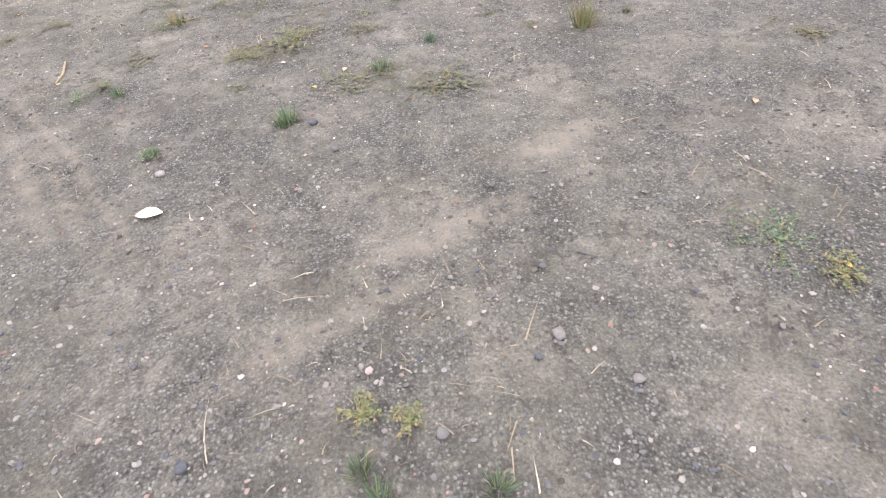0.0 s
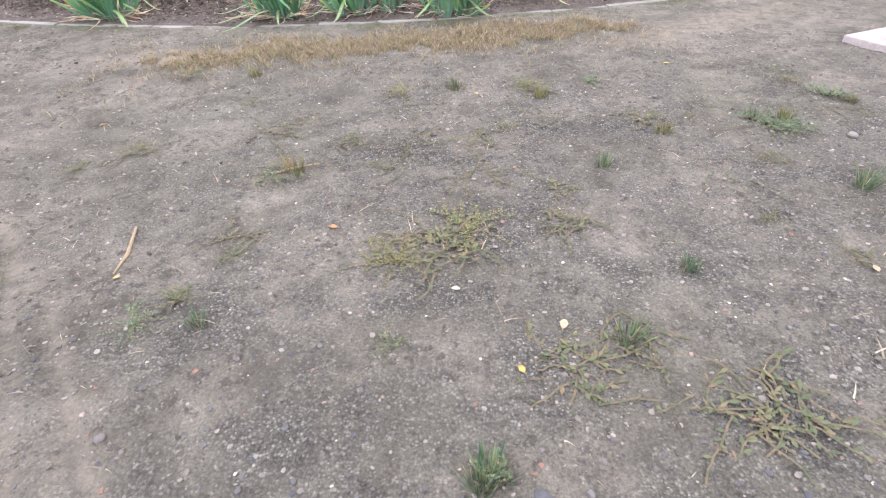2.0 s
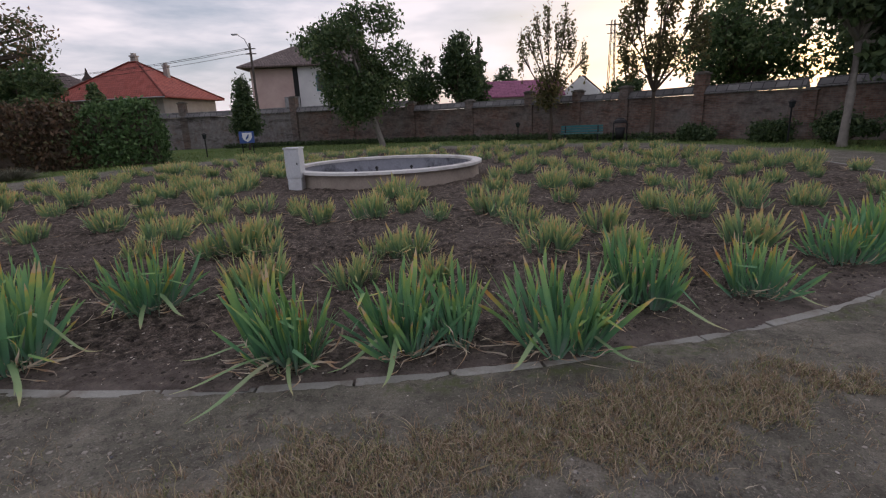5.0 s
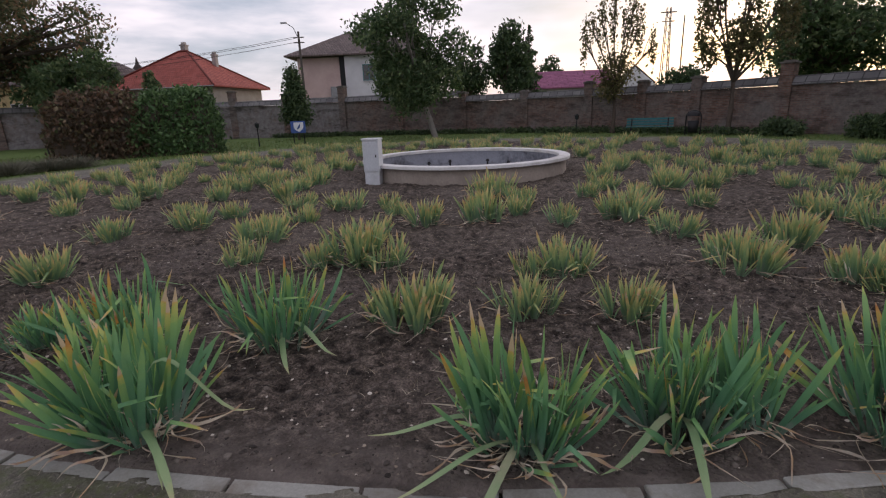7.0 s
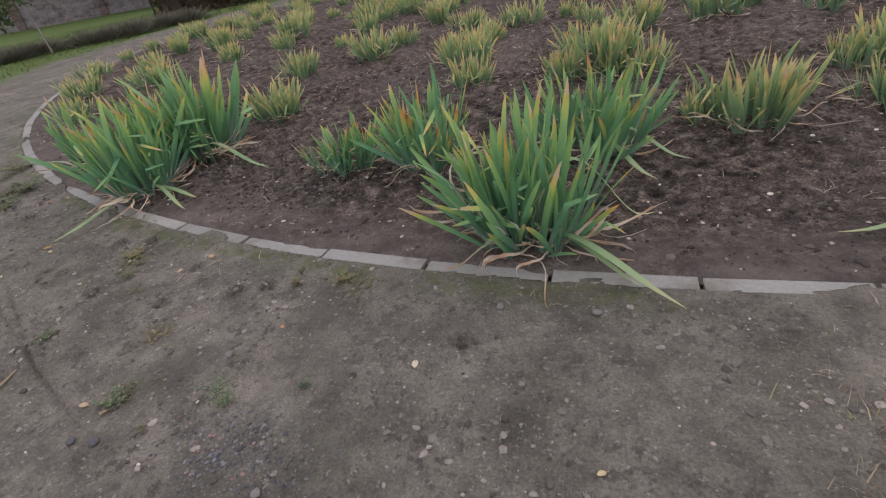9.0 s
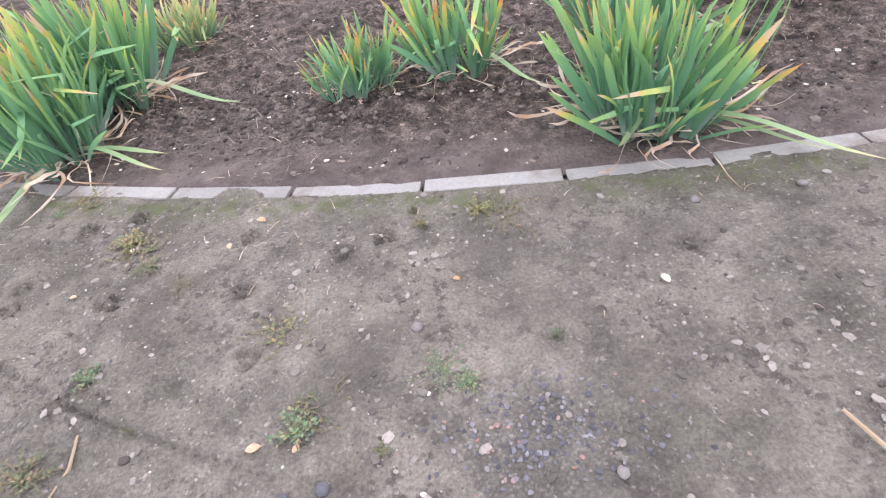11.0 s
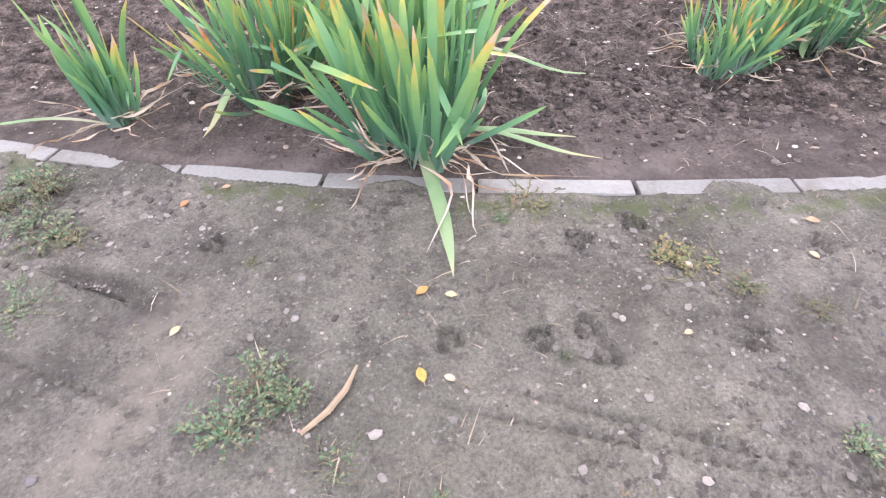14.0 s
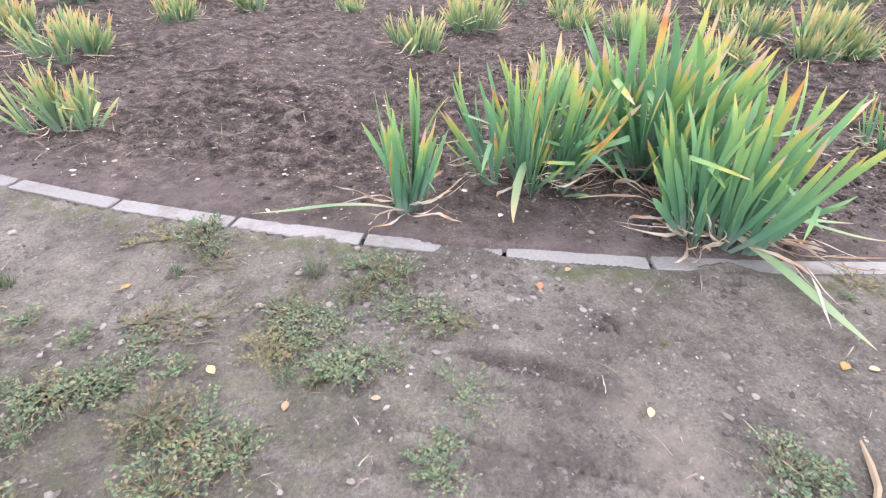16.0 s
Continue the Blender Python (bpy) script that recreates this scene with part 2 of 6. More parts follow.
def leaf_mat(name, stops, rough=0.5, along=True, trans=0.25):
    """Blade or leaf: a colour run along the blade, moved by a random number of each leaf."""
    m = Mat(name, rough, spec=0.35)
    r = m.rand()
    if along:
        sep = m.node("ShaderNodeSeparateXYZ")
        m.l.new(m.pos(space="uv"), sep.inputs["Vector"])
        v = m.math("ADD", sep.outputs["Y"], m.math("MULTIPLY", m.math("SUBTRACT", r, 0.70), 0.46))
        v = m.math("ADD", v, m.math("MULTIPLY", m.math("SUBTRACT", m.noise(m.pos(), 18.0, 3), 0.5), 0.25))
        c = m.ramp(v, *stops)
        streak = m.noise(m.pos((60, 2.0, 1), "uv"), 3.0, 3)
        c = m.mix(0.35, c, m.ramp(streak, (0.3, (0.34, 0.34, 0.34)), (0.7, (0.64, 0.64, 0.64))), "OVERLAY")
    else:
        c = m.ramp(r, *stops)
        c = m.mix(0.5, c, m.ramp(m.noise(m.pos(), 0.7, 4), (0.3, (0.3, 0.3, 0.3)), (0.7, (0.66, 0.66, 0.66))), "OVERLAY")
    m.color(c)
    tr = m.n.new("ShaderNodeBsdfTranslucent")
    ms = m.node("ShaderNodeMixShader", Fac=trans)
    m.l.new(c, tr.inputs["Color"])
    out = m.n["Material Output"]
    m.l.new(m.b.outputs[0], ms.inputs[1])
    m.l.new(tr.outputs[0], ms.inputs[2])
    m.l.new(ms.outputs[0], out.inputs["Surface"])
    return m.m


def random_mat(name, *stops, rough=0.8):
    m = Mat(name, rough)
    c = m.ramp(m.rand(), *stops)
    c = m.mix(0.4, c, m.ramp(m.noise(m.pos(), 90.0, 3), (0.3, (0.3, 0.3, 0.3)), (0.7, (0.68, 0.68, 0.68))), "OVERLAY")
    return m.color(c).m


M_GROUND, M_SOIL, M_BRICK, M_BRICK_LIMED = ground_mat(), soil_mat(), brick_mat(), brick_mat("limewashed_brick", 0.8)
M_KERB = concrete_mat("kerb_concrete", (0.235, 0.232, 0.211), (0.312, 0.309, 0.283), 5.0, dirt=(0.165, 0.142, 0.115), dirt_amount=0.85)
M_RIM = concrete_mat("white_rim", (0.58, 0.57, 0.56), (0.70, 0.69, 0.68), 2.0, dirt=(0.28, 0.26, 0.23), dirt_amount=0.5)
M_BASIN = concrete_mat("basin_render", (0.26, 0.215, 0.18), (0.36, 0.31, 0.265), 1.3, dirt=(0.17, 0.14, 0.12), dirt_amount=0.6)
M_BASIN_IN = concrete_mat("basin_inside", (0.19, 0.20, 0.235), (0.28, 0.29, 0.33), 1.6, dirt=(0.035, 0.035, 0.042), dirt_amount=0.9)
M_BOX = concrete_mat("cabinet_grey", (0.52, 0.54, 0.57), (0.58, 0.60, 0.63), 2.0, rough=0.55, dirt=(0.33, 0.32, 0.31), dirt_amount=0.5)
M_SLAB = concrete_mat("pale_slab", (0.36, 0.31, 0.305), (0.44, 0.40, 0.385), 4.0)
M_COPING = tile_mat("coping_tile", (0.115, 0.112, 0.115), (0.19, 0.187, 0.185), 0.35, 0.5)
M_RED = tile_mat("red_roof_tile", (0.31, 0.068, 0.050), (0.40, 0.11, 0.085))
M_DARKROOF = tile_mat("brown_roof_tile", (0.115, 0.085, 0.078), (0.19, 0.15, 0.14))
M_PURPLE = tile_mat("purple_roof_sheet", (0.25, 0.085, 0.16), (0.30, 0.11, 0.19), 0.35, 0.9)
M_PLASTER = plain_mat("grey_plaster", (0.36, 0.33, 0.31), 0.9, scale=1.0)
M_PINK = plain_mat("pink_plaster", (0.56, 0.42, 0.39), 0.9, scale=0.7)
M_WHITE = plain_mat("white_plaster", (0.62, 0.61, 0.63), 0.9, scale=0.8)
M_YELLOW = plain_mat("yellow_plaster", (0.58, 0.44, 0.25), 0.9, scale=0.6)
M_DARK = plain_mat("dark_iron", (0.025, 0.025, 0.027), 0.6, 0.4)
M_TURQ = plain_mat("turquoise_paint", (0.030, 0.135, 0.145), 0.5, scale=9.0)
M_GREYWOOD = plain_mat("pole_timber", (0.10, 0.085, 0.075), 0.9, scale=6.0)
M_GALV = plain_mat("grey_steel", (0.30, 0.30, 0.31), 0.5, 0.6)
M_GLASSDARK = plain_mat("window_glass", (0.03, 0.035, 0.04), 0.12, 0.0, 0.1, spec=0.6)
M_SIGN_W = plain_mat("sign_white", (0.72, 0.73, 0.76), 0.45, vary=0.15)
M_SIGN_B = plain_mat("sign_blue", (0.05, 0.10, 0.30), 0.45, vary=0.15)
M_BARK = plain_mat("bark", (0.095, 0.075, 0.06), 0.95, scale=9.0, bump=0.02)
M_BARK_PALE = plain_mat("pale_bark", (0.24, 0.22, 0.20), 0.95, scale=7.0, bump=0.02)
M_IRIS = leaf_mat("iris_leaf", ((0.0, (0.21, 0.30, 0.24)), (0.15, (0.112, 0.265, 0.158)), (0.55, (0.158, 0.340, 0.156)), (0.82, (0.25, 0.42, 0.135)), (0.92, (0.46, 0.49, 0.13)), (0.97, (0.60, 0.42, 0.12)), (1.0, (0.58, 0.44, 0.28))), 0.42, trans=0.2)
M_IRIS_TURN = leaf_mat("turning_iris_leaf", ((0.0, (0.19, 0.27, 0.18)), (0.2, (0.110, 0.240, 0.145)), (0.5, (0.165, 0.315, 0.130)), (0.70, (0.36, 0.42, 0.11)), (0.84, (0.60, 0.36, 0.09)), (0.93, (0.52, 0.20, 0.07)), (1.0, (0.55, 0.40, 0.26))), 0.5, trans=0.2)
M_IRIS_FAR = leaf_mat("short_iris_leaf", ((0.0, (0.17, 0.24, 0.16)), (0.25, (0.155, 0.275, 0.150)), (0.52, (0.255, 0.375, 0.165)), (0.74, (0.43, 0.46, 0.185)), (0.88, (0.64, 0.52, 0.22)), (0.97, (0.58, 0.34, 0.16)), (1.0, (0.56, 0.43, 0.29))), 0.55, trans=0.25)
M_DRY = leaf_mat("withered_leaf", ((0.0, (0.46, 0.38, 0.28)), (0.3, (0.62, 0.54, 0.42)), (0.50, (0.50, 0.33, 0.19)), (0.60, (0.40, 0.27, 0.20)), (0.75, (0.62, 0.54, 0.43)), (1.0, (0.52, 0.46, 0.38))), 0.8, trans=0.15)
M_PALELEAF = leaf_mat("fallen_blade", ((0.0, (0.40, 0.40, 0.26)), (0.35, (0.20, 0.32, 0.15)), (0.75, (0.30, 0.40, 0.20)), (1.0, (0.50, 0.44, 0.24))), 0.6, trans=0.15)
M_WEED = random_mat("weed_leaf", (0.0, (0.060, 0.110, 0.062)), (0.5, (0.125, 0.195, 0.105)), (0.85, (0.20, 0.25, 0.125)), (1.0, (0.26, 0.23, 0.13)))
M_WEED_OLIVE = random_mat("withering_weed_leaf", (0.0, (0.080, 0.105, 0.055)), (0.5, (0.125, 0.145, 0.075)), (0.8, (0.18, 0.17, 0.09)), (1.0, (0.21, 0.145, 0.095)))
M_WEED_PALE = random_mat("yellowing_weed_leaf", (0.0, (0.115, 0.155, 0.065)), (0.5, (0.19, 0.20, 0.085)), (1.0, (0.27, 0.195, 0.10)))
M_WEEDSTEM = random_mat("weed_stem", (0.0, (0.10, 0.105, 0.06)), (1.0, (0.18, 0.135, 0.085)))
M_DRYGRASS = random_mat("dry_grass", (0.0, (0.20, 0.135, 0.085)), (0.35, (0.33, 0.245, 0.165)), (0.62, (0.46, 0.38, 0.27)), (0.78, (0.29, 0.27, 0.13)), (1.0, (0.15, 0.19, 0.08)))
M_GRASS = random_mat("lawn_grass", (0.0, (0.065, 0.11, 0.028)), (0.6, (0.12, 0.18, 0.05)), (1.0, (0.22, 0.22, 0.085)))
M_PEBBLE = random_mat("pebble_stone", (0.0, (0.085, 0.088, 0.10)), (0.45, (0.155, 0.148, 0.142)), (0.82, (0.22, 0.20, 0.18)), (0.94, (0.34, 0.315, 0.285)), (0.975, (0.27, 0.13, 0.09)), (1.0, (0.56, 0.53, 0.49)))
M_CLOD = random_mat("soil_clod", (0.0, (0.030, 0.025, 0.022)), (0.5, (0.075, 0.063, 0.055)), (1.0, (0.17, 0.145, 0.125)), rough=0.95)
M_CHIP = random_mat("pale_litter", (0.0, (0.20, 0.15, 0.11)), (0.5, (0.38, 0.32, 0.25)), (1.0, (0.66, 0.61, 0.54)))
M_CRUMB = random_mat("earth_crumb", (0.0, (0.070, 0.063, 0.053)), (0.5, (0.15, 0.138, 0.118)), (1.0, (0.34, 0.31, 0.27)), rough=0.95)
M_STRAW = random_mat("straw_bits", (0.0, (0.16, 0.125, 0.085)), (0.6, (0.33, 0.27, 0.19)), (1.0, (0.50, 0.44, 0.34)))
M_BLUEGRIT = random_mat("dark_gravel", (0.0, (0.055, 0.058, 0.068)), (0.6, (0.13, 0.13, 0.14)), (0.9, (0.24, 0.235, 0.23)), (1.0, (0.32, 0.14, 0.10)))
M_CREAM = plain_mat("cream_leaf", (0.72, 0.66, 0.52), 0.7, vary=0.3, scale=20.0)
M_STICK = plain_mat("dry_stick", (0.36, 0.28, 0.18), 0.85, scale=30.0)
M_FALLEN = random_mat("fallen_leaf_skin", (0.0, (0.50, 0.42, 0.30)), (0.4, (0.42, 0.22, 0.10)), (0.7, (0.50, 0.36, 0.09)), (1.0, (0.60, 0.54, 0.45)))
M_TREE_A = leaf_mat("walnut_foliage", ((0.0, (0.040, 0.075, 0.030)), (0.6, (0.080, 0.135, 0.052)), (1.0, (0.17, 0.215, 0.09))), 0.5, False, 0.35)
M_TREE_D = leaf_mat("dark_foliage", ((0.0, (0.030, 0.055, 0.025)), (0.6, (0.058, 0.098, 0.040)), (1.0, (0.11, 0.15, 0.06))), 0.6, False, 0.25)
M_TREE_R = leaf_mat("turning_foliage", ((0.0, (0.055, 0.085, 0.038)), (0.5, (0.105, 0.125, 0.058)), (0.8, (0.19, 0.125, 0.07)), (1.0, (0.29, 0.17, 0.09))), 0.5, False, 0.4)
M_TREE_S = leaf_mat("thin_foliage", ((0.0, (0.070, 0.078, 0.030)), (0.6, (0.15, 0.145, 0.060)), (1.0, (0.24, 0.185, 0.09))), 0.5, False, 0.5)
M_CREEPER_G = leaf_mat("green_creeper", ((0.0, (0.040, 0.085, 0.030)), (0.6, (0.080, 0.15, 0.050)), (1.0, (0.15, 0.23, 0.085))), 0.55, False, 0.2)
M_CREEPER_R = leaf_mat("rusty_creeper", ((0.0, (0.050, 0.042, 0.025)), (0.5, (0.105, 0.068, 0.042)), (0.75, (0.15, 0.085, 0.05)), (0.88, (0.19, 0.14, 0.08)), (1.0, (0.09, 0.13, 0.05))), 0.6, False, 0.2)
M_LAV = random_mat("grey_shrub", (0.0, (0.09, 0.10, 0.07)), (1.0, (0.22, 0.205, 0.155)))


# ---- building helpers ----
def mesh_from(name, verts, faces, uvs=None, smooth=False):
    me = bpy.data.meshes.new(name)
    me.from_pydata([tuple(v) for v in verts], [], [tuple(f) for f in faces])
    if uvs is not None:
        lay = me.uv_layers.new(name="uv")
        idx = np.empty(len(me.loops), np.int32)
        me.loops.foreach_get("vertex_index", idx)
        lay.data.foreach_set("uv", np.asarray(uvs, np.float32)[idx].ravel())
    if smooth:
        me.polygons.foreach_set("use_smooth", [True] * len(me.polygons))
    me.update()
    return me


def place(name, me, material, parent=None, label="", m=None):
    if material is not None and not me.materials:
        me.materials.append(material)
    ob = new(name, me)
    if parent is not None:
        ob.parent = parent
    if m is not None:
        ob.matrix_basis = m
    if label:
        ob["label"] = label
    return ob


def part(name, bm, material, parent=None, label="", smooth=False):
    me = bpy.data.meshes.new(name)
    bm.to_mesh(me)
    bm.free()
    if smooth:
        me.polygons.foreach_set("use_smooth", [True] * len(me.polygons))
    return place(name, me, material, parent, label)


def thing(name, at, label, category, group="", rz=0.0):
    ob = new(name)
    ob.empty_display_size = 0.1
    ob.matrix_basis = pose(*at, 0, 0, rz)
    return tagged(ob, label, category, group)


def box(bm, x0, x1, y0, y1, z0, z1, bevel=0.0):
    g = bmesh.ops.create_cube(bm, size=1.0)
    for v in g["verts"]:
        v.co = Vector((x0 + (v.co.x + 0.5) * (x1 - x0), y0 + (v.co.y + 0.5) * (y1 - y0), z0 + (v.co.z + 0.5) * (z1 - z0)))
    if bevel:
        es = list({e for v in g["verts"] for e in v.link_edges})
        bmesh.ops.bevel(bm, geom=es, offset=bevel, segments=2, affect="EDGES", profile=0.6)
    return bm


def boxes(*bs, bevel=0.0):
    bm = bmesh.new()
    for b in bs:
        box(bm, *b, bevel)
    return bm


def tube(bm, pts, radii, sides=8):
    """A tapered tube along points, closed at its ends."""
    rings, n = [], len(pts)
    for i, (p, r) in enumerate(zip(pts, radii)):
        d = (Vector(pts[min(i + 1, n - 1)]) - Vector(pts[max(i - 1, 0)])).normalized()
        q = d.to_track_quat("Z", "Y")
        rings.append([bm.verts.new(Vector(p) + q @ Vector((r * math.cos(a), r * math.sin(a), 0))) for a in (2 * math.pi * k / sides for k in range(sides))])
    for a, b in zip(rings, rings[1:]):
        for k in range(sides):
            bm.faces.new((a[k], a[(k + 1) % sides], b[(k + 1) % sides], b[k]))
    bm.faces.new(rings[0][::-1])
    bm.faces.new(rings[-1])
    return bm


def lathe(profile, sides=64):
    bm = bmesh.new()
    rings = [[bm.verts.new((r * math.cos(a), r * math.sin(a), z)) for a in (2 * math.pi * k / sides for k in range(sides))] for r, z in profile]
    for a, b in zip(rings, rings[1:]):
        for k in range(sides):
            bm.faces.new((a[k], a[(k + 1) % sides], b[(k + 1) % sides], b[k]))
    return bm


def uv_metres(ob):
    """Box-projected UVs in metres on a mesh object's own axes."""
    me = ob.data
    lay = me.uv_layers.new(name="uv")
    for poly in me.polygons:
        nx, ny, nz = (abs(c) for c in poly.normal)
        for li in poly.loop_indices:
            c = me.vertices[me.loops[li].vertex_index].co
            if nx > ny and nx > nz:
                u = (c.y, c.z)
            elif ny >= nx and ny > 0.25:
                u = (c.x, c.z / max(0.3, math.hypot(ny, 0) if nz < 0.5 else ny))
            else:
                u = (c.x, c.y)
            lay.data[li].uv = u
    return ob


LATTICE = np.random.RandomState(5).rand(256, 256)


def vnoise(x, y, cell, shift=0):
    u, v = np.asarray(x) / cell + 31.7 * shift, np.asarray(y) / cell + 17.3 * shift
    i, j = np.floor(u).astype(int), np.floor(v).astype(int)
    a, b = u - i, v - j
    a, b = a * a * (3 - 2 * a), b * b * (3 - 2 * b)
    g = lambda p, q: LATTICE[p % 256, q % 256]
    return (g(i, j) * (1 - a) + g(i + 1, j) * a) * (1 - b) + (g(i, j + 1) * (1 - a) + g(i + 1, j + 1) * a) * b


# ---- the plan: round bed with its kerb ----
BED = Vector((-4.107, 18.994))
EYE_PLAN, YARD_TURN = Vector((-3.411, 5.442)), radians(2.25)


def bed_radius(a):
    return 11.762 + np.zeros_like(a)


def yard(x, y, z=0.0):
    """Places in the yard's own plan, which is turned a little against the bed's."""
    d = Matrix.Rotation(YARD_TURN, 2) @ (Vector((x, y)) - EYE_PLAN)
    return (d.x - 3.318, d.y + 5.620, z)


def bed_depth(x, y):
    """How far inside the kerb's outer line a point lies."""
    return bed_radius(np.arctan2(y - BED.y, x - BED.x)) - np.hypot(x - BED.x, y - BED.y)


def groove(x, y, ax, ay, bx, by, wide, deep):
    L = math.hypot(bx - ax, by - ay)
    ux, uy = (bx - ax) / L, (by - ay) / L
    s, d = (x - ax) * ux + (y - ay) * uy, (x - ax) * -uy + (y - ay) * ux
    d = d + 0.02 * np.sin(s * 1.7)
    run = np.clip(s / 0.3, 0, 1) * np.clip((L - s) / 0.3, 0, 1)
    tread = 0.62 + 0.38 * np.sin(s * 2 * math.pi / 0.036 + np.abs(d) * 60)
    return -deep * run * np.exp(-(d / wide) ** 2) * tread + 0.35 * deep * run * np.exp(-((np.abs(d) - 2.2 * wide) / wide) ** 2)


def dent(h, x, y, cx, cy, ang, rl, rw, deep):
    c, s = math.cos(ang), math.sin(ang)
    u, v = ((x - cx) * c + (y - cy) * s) / rl, (-(x - cx) * s + (y - cy) * c) / rw
    q = u * u + v * v
    return h - deep * np.exp(-q ** 2) + 0.4 * deep * np.exp(-((np.sqrt(q) - 1.35) / 0.25) ** 2)


def ground_z(x, y):
    h = 0.018 * (vnoise(x, y, 0.9) - 0.5) + 0.012 * (vnoise(x, y, 0.28, 1) - 0.5)
    h = h + 0.012 * (vnoise(x, y, 0.09, 2) - 0.5) + 0.010 * (vnoise(x, y, 0.05, 3) - 0.5)
    crumb = np.clip((vnoise(x, y, 0.55, 19) - 0.42) * 4, 0, 1)
    h = h + crumb * (0.016 * (vnoise(x, y, 0.038, 20) - 0.5) + 0.012 * (vnoise(x, y, 0.021, 21) - 0.5))
    for a in ((-8.5, 7.215, -6.6, 6.25), (-8.25, 7.175, -7.05, 6.465), (-9.95, 7.93, -8.95, 7.25)):
        h = h + groove(x, y, *a, 0.010, 0.016)
    for a in ((-3.63, 4.28, -2.5, 3.54), (-2.5, 3.54, -1.53, 2.59), (-3.11, 4.05, -2.19, 3.06), (-2.19, 3.29, -0.64, 1.60)):
        h = h + groove(x, y, *a, 0.03, 0.014)
    for cx, cy, ang in ((-7.28, 7.02, 1.4), (-6.52, 6.66, 1.1), (-6.08, 7.03, 0.9), (-5.51, 6.94, 1.2)):
        h = dent(h, x, y, cx, cy, ang, 0.14, 0.055, 0.010)
    h = dent(h, x, y, -9.30, 7.83, -0.60, 0.19, 0.030, 0.030)
    h = dent(h, x, y, -9.26, 7.77, -0.62, 0.17, 0.012, 0.022)
    for cx, cy in ((-7.90, 7.23), (-8.02, 7.22), (-7.89, 7.14), (-7.48, 7.06), (-6.99, 7.30), (-8.29, 7.30), (-7.76, 7.55), (-7.55, 7.58), (-6.60, 7.11), (-6.96, 7.00), (-6.89, 6.70), (-6.46, 7.16), (-5.39, 6.87), (-8.95, 7.88)):
        turn = 0.9 + 0.8 * math.sin(cx * 17)
        for k in range(5):
            a = turn + 0.5 * (k - 1.5)
            rr = 0.0 if k == 4 else 0.046
            h = dent(h, x, y, cx + rr * math.cos(a), cy + rr * math.sin(a), a, 0.017 if k < 4 else 0.024, 0.013 if k < 4 else 0.021, 0.024)
    d = bed_depth(x, y)
    spill = np.clip((vnoise(x, y, 0.31, 24) - 0.62) * 5, 0, 1) * (0.6 + 0.8 * vnoise(x, y, 0.16, 25))
    edge = 0.012 + 0.042 * spill
    h = np.where(d > edge, -0.06, np.where(d > -0.05, np.maximum(h - 0.003, 0.010 * spill + 0.3 * h), h - 0.004))
    far = np.clip((np.hypot(x + 4, y - 8) - 25) / 60, 0, 1)
    return h * (1 - far)


def soil_z(x, y):
    d = bed_depth(x, y)
    h = 0.05 * (vnoise(x, y, 0.8, 4) - 0.5) + 0.035 * (vnoise(x, y, 0.22, 5) - 0.5) + 0.046 * (vnoise(x, y, 0.075, 6) - 0.5) + 0.030 * (vnoise(x, y, 0.04, 7) - 0.5)
    smooth = np.clip((d - 0.10) / 0.7, 0.12, 1)
    spill = np.clip((vnoise(x, y, 0.42, 26) - 0.66) * 5, 0, 1) * np.clip((d - 0.035 + 0.04 * vnoise(x, y, 0.12, 27)) / 0.03, 0, 1)
    return -0.010 + 0.018 * np.clip((d - 0.068) / 0.035, 0, 1) + 0.013 * spill * (d < 0.13) + h * smooth + 0.03 * np.clip(d / 3, 0, 1)


def spread(lo, a, b, hi, fine, mid, reach, finest):
    """Grid lines: fine between a and b, wider out to lo and hi, then growing to reach."""
    core = np.concatenate((np.arange(a, finest[0], fine), np.arange(finest[0], finest[1], 0.0105), np.arange(finest[1], b, fine)))
    left, right = np.arange(lo, a, mid), np.arange(b, hi, mid)
    grow = np.cumsum(mid * 1.45 ** np.arange(1, 21))
    grow = grow[grow < reach]
    return np.concatenate((lo - grow[::-1], left, core, right, hi + grow))


def sheet(name, xs, ys, zf, material, keep=None, attrs=()):
    gx, gy = np.meshgrid(xs, ys)
    x, y = gx.ravel(), gy.ravel()
    nx, ny = len(xs), len(ys)
    i = (np.arange(ny - 1)[:, None] * nx + np.arange(nx - 1)[None]).ravel()
    q = np.stack((i, i + 1, i + nx + 1, i + nx), 1)
    if keep is not None:
        ok = keep(x, y)
        q = q[ok[q].all(1)]
        used = np.unique(q)
        back = np.zeros(len(x), int)
        back[used] = np.arange(len(used))
        x, y, q = x[used], y[used], back[q]
    co = np.stack((x, y, zf(x, y)), 1)
    me = bpy.data.meshes.new(name)
    me.vertices.add(len(co))
    me.vertices.foreach_set("co", co.astype(np.float32).ravel())
    me.loops.add(q.size)
    me.loops.foreach_set("vertex_index", q.astype(np.int32).ravel())
    me.polygons.add(len(q))
    me.polygons.foreach_set("loop_start", np.arange(0, q.size, 4, dtype=np.int32))
    me.polygons.foreach_set("use_smooth", np.ones(len(q), bool))
    for key, f in attrs:
        at = me.attributes.new(key, "FLOAT", "POINT")
        at.data.foreach_set("value", f(x, y).astype(np.float32))
    me.update(calc_edges=True)
    me.validate()
    return place(name, me, material)


